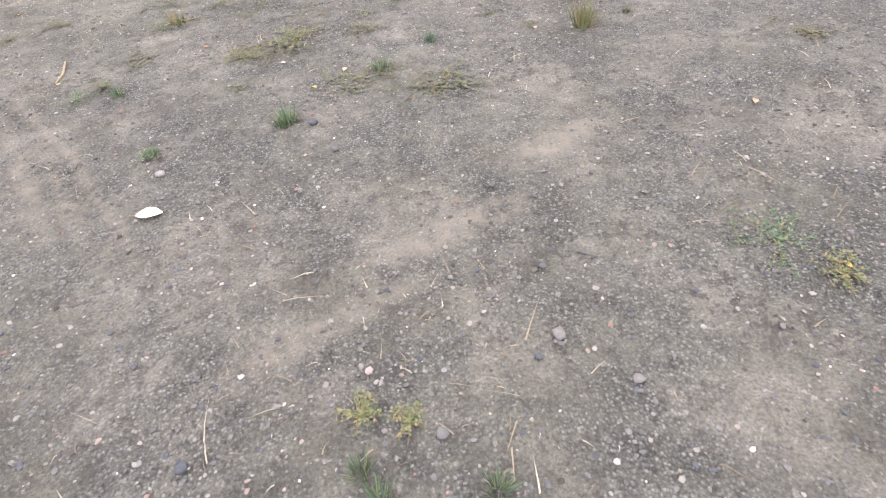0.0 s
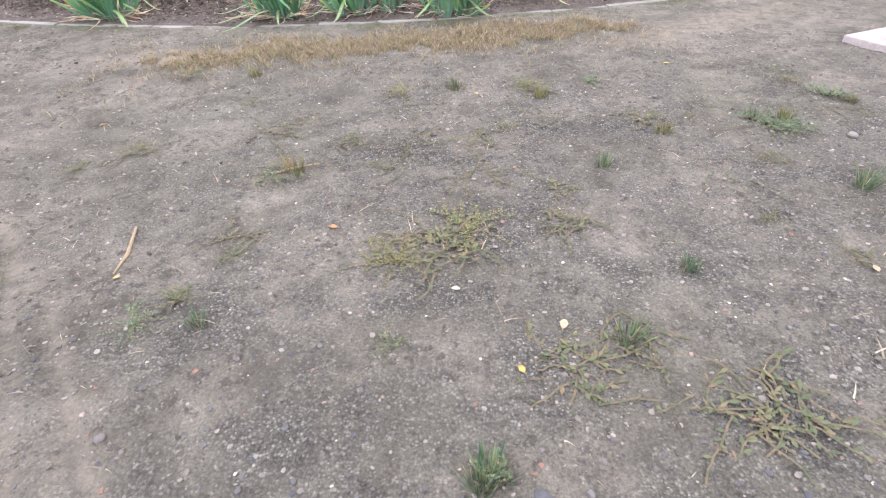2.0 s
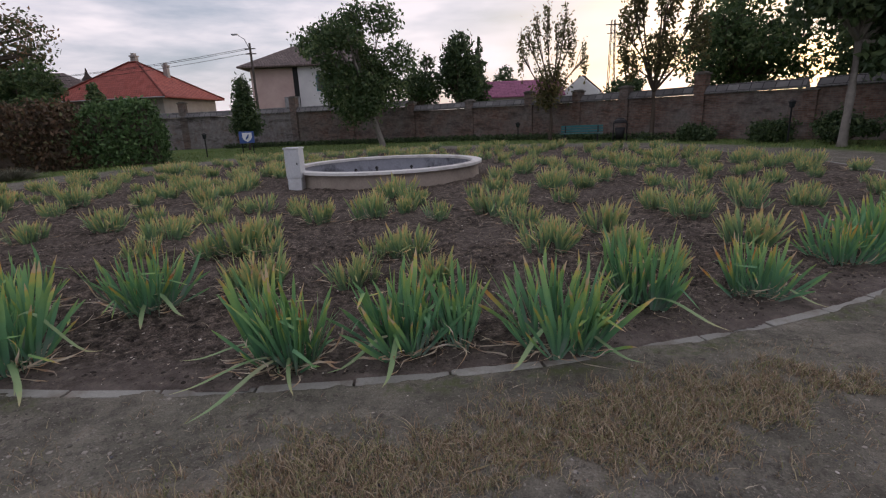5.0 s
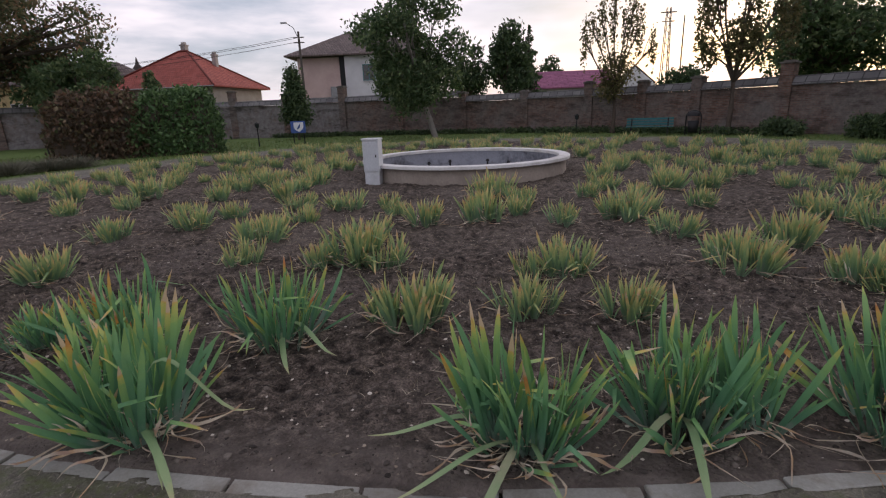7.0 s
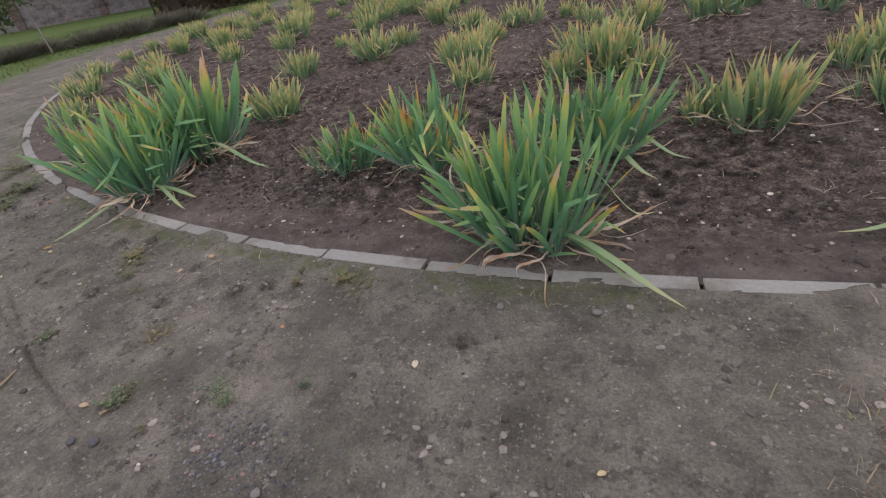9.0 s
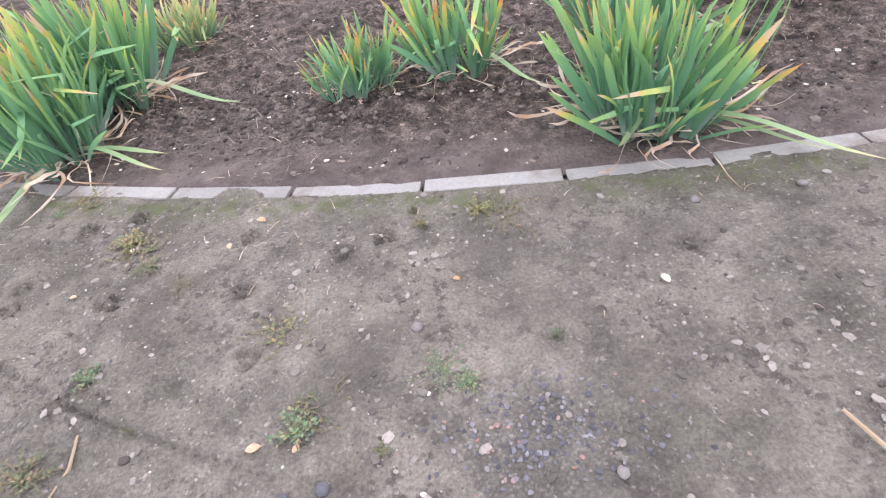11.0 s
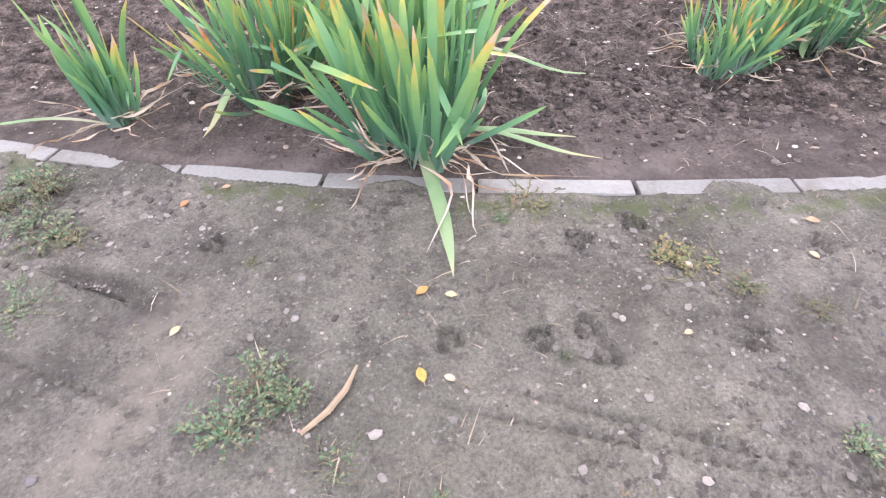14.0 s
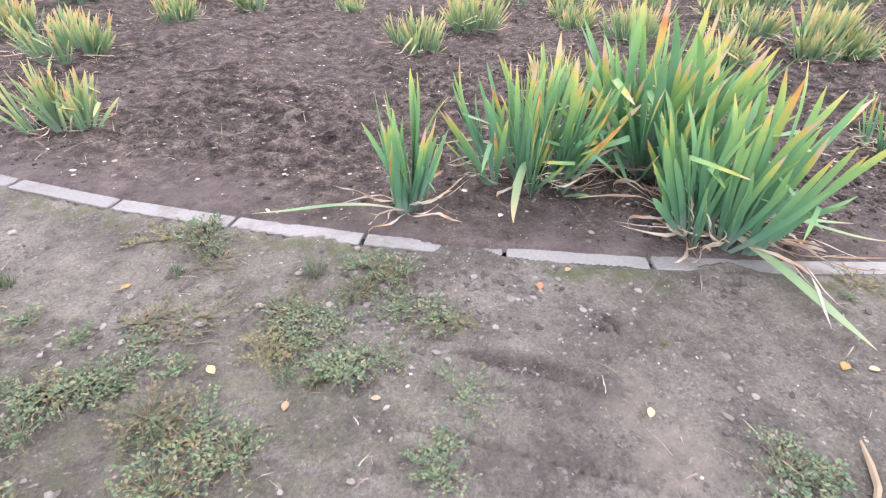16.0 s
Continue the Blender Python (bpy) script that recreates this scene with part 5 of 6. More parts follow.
def dry_poses(rng, size, spread_r, n):
    out = []
    for k in range(n):
        a = rng.uniform(0, 2 * math.pi)
        q = spread_r * rng.uniform(0.4, 1.1)
        m = Matrix.Translation((q * math.cos(a), q * math.sin(a), 0.02 + 0.05 * rng.rand() ** 2))
        m = m @ Matrix.Rotation(a - math.pi / 2 + rng.uniform(-1.5, 1.5), 4, "Z") @ Matrix.Rotation(radians(-rng.uniform(74, 92)), 4, "X")
        out.append(("dry", rng.randint(99), m @ Matrix.Scale(size * rng.uniform(0.22, 0.62), 4)))
    return out


def big_iris(x, y, size, r, fans, dry, seed, label):
    rng = np.random.RandomState(seed)
    z = float(soil_z(np.array(x), np.array(y)))
    t = thing("iris_clump", (x, y, z), label, "plant", "irises in the bed")
    turning = 0.24 if label == MID else 0.05
    for kind, i, m in fan_poses(rng, size, r * 1.45, int(fans * 2.9), 6) + dry_poses(rng, size, r * 1.4, int(dry * 3.6)):
        if kind == "up" and rng.rand() < turning:
            kind = "turning"
        place("withered_leaf" if kind == "dry" else "leaf", BLADES[kind][i % len(BLADES[kind])], None, t, "", m)
    return t


TALL = "tall green iris clump with yellowing tips and withered lower leaves"
MID = "bushy iris clump with orange-brown leaf tips"
near = [big_iris(*a) for a in (
    (-5.20, 7.64, 0.66, 0.15, 9, 14, 1, TALL), (-4.90, 8.70, 0.56, 0.17, 8, 10, 2, MID), (-3.22, 7.64, 0.64, 0.13, 7, 18, 3, TALL), (-2.44, 7.78, 0.60, 0.12, 7, 10, 4, TALL),
    (-2.10, 7.86, 0.56, 0.10, 5, 8, 5, TALL), (-1.40, 7.80, 0.62, 0.15, 9, 10, 6, TALL), (-0.62, 8.42, 0.62, 0.11, 7, 6, 7, TALL), (0.37, 8.68, 0.50, 0.14, 6, 9, 8, MID),
    (-8.12, 8.24, 0.68, 0.13, 7, 16, 9, TALL), (-8.02, 8.86, 0.74, 0.16, 9, 12, 10, TALL), (-8.70, 8.93, 0.58, 0.16, 8, 12, 11, MID), (-9.40, 8.80, 0.56, 0.05, 3, 5, 12, "slender green iris fan beside the kerb"),
    (-6.55, 8.49, 0.36, 0.14, 8, 14, 13, MID), (-5.93, 8.56, 0.54, 0.14, 7, 12, 14, MID), (1.72, 9.55, 0.52, 0.16, 7, 6, 15, MID), (2.28, 9.75, 0.58, 0.18, 9, 6, 16, TALL),
    (3.75, 11.0, 0.55, 0.20, 8, 4, 17, MID), (4.75, 12.0, 0.50, 0.20, 7, 4, 18, MID), (3.0, 10.3, 0.5, 0.18, 7, 4, 19, MID))]


def lying_blade(t, tip, seed, lift=0.05, width=0.9):
    """A long blade that lies out over the soil and the kerb, from the clump's foot to a place on the ground."""
    d = Vector((tip[0], tip[1], 0.03)) - t.matrix_basis.translation
    n, verts, uvs = 12, [], []
    side = Vector((-d.y, d.x, 0)).normalized()
    for i in range(n + 1):
        f = i / n
        w = 0.021 * width * (0.5 + 0.5 * min(1, f / 0.3)) * (1 - max(0, (f - 0.6) / 0.4) ** 1.7)
        p = Vector((d.x * f, d.y * f, 0.03 + (d.z - 0.01) * f + lift * math.sin(math.pi * min(1, f * 1.15)) * (1 - f))) + side * 0.03 * math.sin(f * 3 + seed)
        verts += [p - side * max(w, 0.001), p + Vector((0, 0, w * 0.35)), p + side * max(w, 0.001)]
        uvs += [(0, f), (0.5, f), (1, f)]
    faces = [(3 * i + j, 3 * i + j + 1, 3 * i + j + 4, 3 * i + j + 3) for i in range(n) for j in (0, 1)]
    place("fallen_leaf", mesh_from("lying_blade", verts, faces, uvs, True), M_PALELEAF, t, "pale limp leaf lying over the kerb")


for k, tip, lift, wide in ((0, (-4.60, 7.06), 0.10, 0.9), (0, (-4.72, 7.2), 0.05, 0.7), (0, (-5.42, 7.42), 0.22, 0.9), (0, (-4.62, 7.80), 0.55, 0.9), (1, (-4.35, 8.40), 0.2, 0.9), (2, (-3.50, 6.88), 0.12, 0.9), (2, (-3.75, 7.15), 0.12, 0.7), (2, (-3.0, 7.15), 0.1, 0.6),
                           (2, (-3.95, 7.6), 0.16, 0.9), (3, (-2.55, 7.22), 0.2, 0.9), (3, (-2.9, 7.4), 0.2, 0.9), (5, (-1.75, 7.35), 0.25, 0.9), (5, (-0.95, 7.45), 0.2, 0.9), (8, (-8.23, 7.49), 0.04, 1.25),
                           (8, (-7.52, 8.06), 0.04, 0.9), (8, (-7.48, 7.92), 0.08, 0.7), (9, (-7.2, 8.52), 0.2, 0.9), (10, (-8.98, 8.5), 0.14, 0.9), (11, (-10.05, 8.88), 0.05, 0.6), (13, (-5.55, 8.15), 0.1, 0.9),
                           (13, (-6.15, 8.35), 0.06, 0.9), (1, (-4.55, 8.15), 0.1, 0.9), (6, (-0.25, 7.85), 0.15, 0.9), (7, (0.7, 8.25), 0.12, 0.9)):
    lying_blade(near[k], tip, len(near[k].children), lift, wide)


def small_iris_meshes(seed, size, r, fans):
    """Joined leaves of a smaller clump further into the bed, green and withered apart."""
    rng = np.random.RandomState(seed)
    got = {"leaves": ([], [], []), "withered_leaves": ([], [], [])}
    for kind, i, m in fan_poses(rng, size * 0.95, r * 1.1, int(fans * 1.5), 7, 24) + dry_poses(rng, size, r * 1.2, 26):
        vs, fs, us = blade(100 + i % 8, kind)
        key = "withered_leaves" if kind == "dry" else "leaves"
        V, F, U = got[key]
        b = sum(len(v) for v in V)
        mm = np.array(m)
        V.append(vs * (1.15, 1.15, 1) @ mm[:3, :3].T + mm[:3, 3])
        F += [tuple(q + b for q in f) for f in fs]
        U.append(us)
    out = []
    for key, mat in (("leaves", M_IRIS_FAR), ("withered_leaves", M_DRY)):
        V, F, U = got[key]
        me = mesh_from(key, np.concatenate(V), F, np.concatenate(U), True)
        me.materials.append(mat)
        out.append((key, me))
    return out


SMALL = [small_iris_meshes(300 + k, s, r, f) for k, (s, r, f) in enumerate(((0.38, 0.19, 14), (0.34, 0.16, 12), (0.42, 0.20, 15), (0.32, 0.22, 15), (0.46, 0.18, 13), (0.36, 0.15, 11), (0.40, 0.23, 16), (0.30, 0.15, 11)))]
SMALL_LABEL = "short iris clump with brown and yellow tips"


def small_iris(x, y, k, scale, turn):
    z = float(soil_z(np.array(x), np.array(y)))
    t = thing("iris_clump", (x, y, z), SMALL_LABEL, "plant", "irises in the bed", turn)
    t.scale = (scale,) * 3
    for key, me in SMALL[k % len(SMALL)]:
        place(key, me, None, t)


SECOND = ((-4.16, 9.08, 0.9), (-3.95, 8.88, 1), (-3.1, 9.17, 0.9), (-5.12, 10.22, 0.9), (-4.82, 10.4, 1.1), (-4.89, 11.21, 1.1), (-6.27, 11.3, 1), (-2.98, 10.02, 1), (-2.69, 10.11, 0.9), (-1.10, 10.23, 1.2),
          (-0.31, 9.81, 1.2), (-0.23, 11.03, 1), (-3.52, 12.3, 1.5), (-3.42, 14.33, 1.3), (-2.44, 12.2, 1), (-4.35, 12.18, 0.9), (-1.58, 12.52, 1.2), (-1.26, 11.56, 1), (1.15, 11.68, 1), (2.32, 12.31, 1.1))
THIRD = ((1.05, 12.91, 1), (-0.21, 14.88, 1.1), (-1.8, 14.1, 0.9), (-6.26, 12.56, 1), (-7.72, 12.1, 1), (-8.5, 11.48, 1), (-9.9, 13.6, 1), (-11.8, 14.46, 1), (-7.9, 9.88, 0.9), (-6.03, 10.37, 1.1),
         (-11.03, 10.28, 1.1), (-11.4, 12.0, 1.2), (-7.5, 12.9, 1), (-6.5, 12.0, 1), (-12.0, 12.85, 1.2), (-10.62, 13.1, 1), (-0.13, 9.47, 1), (1.2, 10.2, 1.1), (-0.89, 10.51, 1), (-2.37, 9.15, 0.8), (-4.52, 10.34, 0.9), (1.01, 12.3, 1))
rng = np.random.RandomState(77)
spots = []
for x, y, s in SECOND + THIRD:
    spots.append((x, y))
    small_iris(x, y, rng.randint(99), s, rng.uniform(0, 360))
tries = 0
while len(spots) < 285 and tries < 9000:
    tries += 1
    a, q = rng.uniform(0, 2 * math.pi), math.sqrt(rng.rand())
    r = q * (float(bed_radius(np.array(a))) - 0.5)
    x, y = BED.x + r * math.cos(a), BED.y + r * math.sin(a)
    if math.hypot(x + 4.15, y - 18.3) < 3.4 or (y < 12.8 and -10.5 < x < 3.0) or y < 11.0 and x < 3:
        continue
    if (x + 4.4) ** 2 / 9 + (y - 15.4) ** 2 / 2.5 < 1:
        continue
    if min((x - u) ** 2 + (y - v) ** 2 for u, v in spots) < (0.95 if x < -8 and y < 16 else 0.66 if y < 18 else 0.75) ** 2:
        continue
    spots.append((x, y))
    small_iris(x, y, rng.randint(99), rng.uniform(0.65, 1.15), rng.uniform(0, 360))


# ---- litter, stones and weeds on the ground ----
def stone_shape(seed):
    bm = bmesh.new()
    bmesh.ops.create_icosphere(bm, subdivisions=1, radius=1.0)
    rng = np.random.RandomState(seed)
    for v in bm.verts:
        v.co *= rng.uniform(0.75, 1.15)
        v.co.z *= 0.6
    v = np.array([list(x.co) for x in bm.verts])
    f = [tuple(x.index for x in p.verts) for p in bm.faces]
    bm.free()
    return v, f


SHAPES = [stone_shape(k) for k in range(6)]


def scatter(name, pts, sizes, zf, material, label, category, flat=1.0, sink=0.3, seed=0):
    rng = np.random.RandomState(seed)
    z = zf(pts[:, 0], pts[:, 1])
    V, F, b = [], [], 0
    for (x, y), s, h in zip(pts, sizes, z):
        sv, sf = SHAPES[rng.randint(6)]
        a = rng.uniform(0, 6.28)
        c, n = math.cos(a), math.sin(a)
        st = np.array((1.0, rng.uniform(0.55, 1.0), flat * rng.uniform(0.6, 1.0)))
        w = sv * st * s
        V.append(np.stack((w[:, 0] * c - w[:, 1] * n + x, w[:, 0] * n + w[:, 1] * c + y, w[:, 2] + h + s * 0.35 * flat * (1 - 2 * sink)), 1))
        F += [(p + b, q + b, r + b) for p, q, r in sf]
        b += len(sv)
    ob = place(name, mesh_from(name, np.concatenate(V), F), material)
    return tagged(ob, label, category, kind="stuff")


def outside_bed(p):
    return p[bed_depth(p[:, 0], p[:, 1]) < -0.02]


def inside_bed(p):
    return p[bed_depth(p[:, 0], p[:, 1]) > 0.14]


rng = np.random.RandomState(9)
p = outside_bed(np.c_[rng.uniform(-4.2, 2.8, 44000), rng.uniform(0.4, 7.0, 44000)])
p = p[rng.rand(len(p)) < gravel_share(p[:, 0], p[:, 1]) * (0.25 + vnoise(p[:, 0], p[:, 1], 0.5, 12))]
scatter("gravel", p, 0.0038 + 0.0085 * rng.rand(len(p)) ** 3, ground_z, M_PEBBLE, "loose grey gravel strewn over the earth", "gravel", seed=1)
p = outside_bed(np.c_[rng.uniform(-11.5, -4.2, 5200), rng.uniform(5.4, 9.2, 5200)])
p = p[rng.rand(len(p)) < 0.35 + 0.65 * gravel_share(p[:, 0], p[:, 1])]
scatter("grit", p, 0.003 + 0.005 * rng.rand(len(p)) ** 3, ground_z, M_PEBBLE, "small stones and grit on trodden earth", "gravel", seed=2)
q = np.c_[rng.normal(-6.05, 0.15, 260), rng.normal(6.33, 0.08, 260)]
scatter("gravel_spot", q, 0.004 + 0.0065 * rng.rand(260), ground_z, M_BLUEGRIT, "patch of bluish gravel pressed into the earth", "gravel", seed=3)
p = inside_bed(np.c_[rng.uniform(-11.5, 2.5, 30000), rng.uniform(7.1, 11.2, 30000)])
p = p[rng.rand(len(p)) < 0.2 + 0.8 * (vnoise(p[:, 0], p[:, 1], 0.7, 13) > 0.45)]
q = np.concatenate([np.c_[rng.normal(cx, sx, n), rng.normal(cy, sy, n)] for cx, cy, sx, sy, n in ((-7.05, 8.30, 0.32, 0.17, 900), (-6.75, 8.1, 0.25, 0.1, 350), (-7.6, 8.5, 0.2, 0.2, 250), (-5.7, 8.2, 0.3, 0.15, 250))])
p = np.concatenate((p, inside_bed(q)))
scatter("clods", p, 0.0045 + 0.020 * rng.rand(len(p)) ** 4, soil_z, M_CLOD, "dark crumbs and clods of soil", "soil", seed=4)
p = inside_bed(np.c_[rng.uniform(-12, 4, 16000), rng.uniform(7.1, 14.0, 16000)])
p = p[rng.rand(len(p)) < 0.5]
scatter("bed_litter", p, 0.0045 + 0.014 * rng.rand(len(p)) ** 3, soil_z, M_CHIP, "pale bits of straw and chips on the soil", "litter", 0.45, 0.1, seed=5)
p = outside_bed(np.c_[rng.uniform(-11.5, 2.5, 2200), rng.uniform(-0.3, 9.2, 2200)])
scatter("path_litter", p, 0.004 + 0.006 * rng.rand(len(p)) ** 2, ground_z, M_CHIP, "pale bits of leaf and straw on the earth", "litter", 0.4, 0.1, seed=6)

p = outside_bed(np.c_[rng.uniform(-11.6, -3.6, 26000), rng.uniform(5.3, 9.4, 26000)])
p = p[rng.rand(len(p)) < 0.06 + 0.9 * np.clip((vnoise(p[:, 0], p[:, 1], 0.33, 15) - 0.45) * 3, 0, 1)]
scatter("earth_crumbs", p, 0.0038 + 0.017 * rng.rand(len(p)) ** 4, ground_z, M_CRUMB, "loose crumbs of trodden earth", "earth", 0.8, seed=7)
spots = [(-9.30, 7.83, 0.10, 0.018, -0.6, 120), (-8.96, 7.90, 0.07, 0.04, 0.2, 60), (-6.6, 7.12, 0.10, 0.05, 0.3, 70), (-6.2, 7.1, 0.12, 0.05, 0.9, 80), (-7.48, 7.06, 0.05, 0.04, 0.0, 30), (-6.9, 6.75, 0.14, 0.07, 1.3, 80), (-5.6, 6.9, 0.15, 0.08, 0.7, 80)]
q = []
for cx, cy, lx, ly, turn, count in spots:
    u, v = rng.normal(0, lx, count), rng.normal(0, ly, count)
    q.append(np.c_[cx + u * math.cos(turn) - v * math.sin(turn), cy + u * math.sin(turn) + v * math.cos(turn)])
q = outside_bed(np.concatenate(q))
scatter("damp_crumbs", q, 0.003 + 0.007 * rng.rand(len(q)) ** 2, ground_z, M_CRUMB, "dark damp crumbs kicked up from footprints", "earth", 0.6, seed=9)
p = outside_bed(np.c_[rng.uniform(-4, 2.6, 26000), rng.uniform(0.5, 7.2, 26000)])
p = p[rng.rand(len(p)) < 0.1 + 0.9 * np.clip((vnoise(p[:, 0], p[:, 1], 0.4, 16) - 0.45) * 3, 0, 1)]
scatter("earth_crumbs", p, 0.004 + 0.010 * rng.rand(len(p)) ** 3, ground_z, M_CRUMB, "loose crumbs of trodden earth", "earth", 0.8, seed=8)


def pebble(x, y, s, k, label="rounded light stone lying on the earth"):
    t = thing("pebble", (x, y, float(ground_z(np.array(x), np.array(y)))), label, "stone", "pebbles", 37.0 * k)
    sv, sf = SHAPES[k % 6]
    bm = bmesh.new()
    vs = [bm.verts.new(Vector(v) * s + Vector((0, 0, s * 0.4))) for v in sv]
    for f in sf:
        bm.faces.new([vs[i] for i in f])
    bmesh.ops.subdivide_edges(bm, edges=bm.edges[:], cuts=1, use_grid_fill=True, smooth=0.8)
    part("stone", bm, M_PEBBLE, t, smooth=True)


for k, (x, y, s) in enumerate(((-0.57, 2.96, 0.028), (-1.2, 2.61, 0.026), (-0.42, 2.72, 0.022), (-1.82, 2.98, 0.02), (0.4, 1.65, 0.024), (0.05, 1.36, 0.02), (-0.16, 1.56, 0.014), (-0.61, 1.3, 0.022), (0.33, 1.58, 0.015),
                               (-1.51, 1.67, 0.02), (0.4, 1.95, 0.014), (0.59, 1.5, 0.02), (1.12, 5.13, 0.03), (1.25, 4.93, 0.03), (0.91, 5.24, 0.03), (-5.28, 7.10, 0.022), (-4.90, 7.07, 0.022), (-6.62, 6.28, 0.022), (-6.72, 6.27, 0.018),
                               (-8.95, 6.95, 0.022), (-8.85, 6.86, 0.02), (-8.83, 6.76, 0.024), (-6.35, 6.72, 0.02), (-2.14, 4.66, 0.02), (-1.17, 4.99, 0.018), (0.18, 5.62, 0.02), (-5.9, 6.2, 0.02), (-9.3, 7.2, 0.015))):
    pebble(x, y, s, k)


def fallen_leaf(x, y, L, rz, k):
    t = thing("dead_leaf", (x, y, float(ground_z(np.array(x), np.array(y))) + 0.006), "small dry fallen leaf on the ground", "leaf", "fallen leaves", rz)
    n, v, f = 6, [], []
    for i in range(n + 1):
        u = i / n
        w = L * 0.30 * math.sin(math.pi * min(1, u * 0.97 + 0.02)) ** 0.8 + 0.0006
        v += [((u - 0.5) * L, -w, 0.25 * w + 0.002), ((u - 0.5) * L, 0, 0.004 * math.sin(u * 5 + k)), ((u - 0.5) * L, w, 0.3 * w + 0.002)]
    f = [(3 * i + j, 3 * i + j + 1, 3 * i + j + 4, 3 * i + j + 3) for i in range(n) for j in (0, 1)]
    place("blade", mesh_from("leaf_blade", v, f, None, True), M_CREAM if L > 0.1 else M_FALLEN, t)
    bm = tube(bmesh.new(), [(-0.75 * L, 0.01 * L, 0.003), (-0.5 * L, 0, 0.004)], [0.0012, 0.001], 4)
    part("stalk", bm, M_STICK, t)


fallen_leaf(-1.13, 2.33, 0.11, 5, 0)
for k, (x, y) in enumerate(((-7.62, 7.14), (-9.02, 7.55), (-8.37, 7.22), (-8.30, 7.19), (-6.82, 6.42), (-6.70, 6.40), (-7.06, 7.29), (-6.95, 7.42), (-8.9, 8.2), (-9.05, 8.15), (-7.47, 7.36), (-8.22, 7.46), (-8.3, 7.5), (-10.0, 7.9),
                            (-10.2, 8.1), (-9.75, 7.85), (-10.5, 8.6), (-0.49, 3.57), (-0.63, 3.36), (-1.47, 4.04), (-2.24, 3.63), (0.67, 3.97), (-1.85, 1.98), (-0.88, 3.7), (-1.66, 1.8), (-2.82, 5.65), (-0.98, 5.65), (0.38, 6.28), (-3.31, 4.97), (-5.55, 6.75),
                            (-6.2, 6.9), (-7.9, 6.6), (1.54, 2.9), (1.35, 1.86), (-3.99, 6.33), (-4.9, 6.4))):
    fallen_leaf(x, y, 0.028 + 0.022 * ((k * 7) % 5) / 5, 47 * k, k)


def stick(pts, r, label="dry pale stalk lying on the earth"):
    c = Vector(pts[0])
    t = thing("dry_stalk", (c.x, c.y, 0), label, "stick", "dry stalks")
    part("stalk", tube(bmesh.new(), [(x - c.x, y - c.y, float(ground_z(np.array(x), np.array(y))) + r * 1.2) for x, y in pts], [r * 0.7] + [r] * (len(pts) - 2) + [r * 0.4], 6), M_STICK, t)


stick(((-8.69, 7.14), (-8.62, 7.18), (-8.57, 7.23), (-8.53, 7.29)), 0.009)
stick(((-2.37, 3.95), (-2.29, 3.77), (-2.27, 3.65)), 0.008)
stick(((-1.92, 4.46), (-1.85, 4.50), (-1.72, 4.58)), 0.007)
stick(((-5.35, 6.25), (-5.3, 6.12), (-5.22, 6.02)), 0.007)
stick(((-7.35, 6.55), (-7.33, 6.45), (-7.36, 6.38)), 0.005)
stick(((-2.05, 6.57), (-1.85, 6.65), (-1.66, 6.64)), 0.006)
stick(((0.18, 1.99), (0.2, 1.93)), 0.004)


def weed_mesh(seed, reach, stems, lift):
    """Sprawling stems with small oval leaves."""
    rng = np.random.RandomState(seed)
    V, F, S, SF = [], [], [], []
    for k in range(stems):
        a, L = rng.uniform(0, 6.28), reach * rng.uniform(0.45, 1.0)
        p = np.array((0.0, 0.0, 0.004))
        n = max(5, int(L / 0.018))
        for i in range(n):
            a += rng.uniform(-0.28, 0.28)
            f = i / n
            q = p + np.array((math.cos(a), math.sin(a), 0)) * L / n
            q[2] = 0.005 + lift * math.sin(f * 3.0) * rng.uniform(0.5, 1.2)
            w = np.array((-math.sin(a), math.cos(a), 0)) * 0.002
            b = len(S)
            S += [p - w, p + w, q + w, q - w]
            SF.append((b, b + 1, b + 2, b + 3))
            for side in (-1, 1):
                if rng.rand() < 0.88:
                    la = a + side * rng.uniform(0.5, 1.2)
                    ll = rng.uniform(0.009, 0.019)
                    d = np.array((math.cos(la), math.sin(la), rng.uniform(-0.1, 0.8)))
                    s = np.array((-math.sin(la), math.cos(la), rng.uniform(-0.4, 0.4))) * ll * 0.32
                    b = len(V)
                    V += [p, p + d * ll * 0.5 - s, p + d * ll, p + d * ll * 0.5 + s]
                    F.append((b, b + 1, b + 2, b + 3))
            p = q
    me, ms = mesh_from("leaves", V, F), mesh_from("stems", S, SF)
    return me, ms


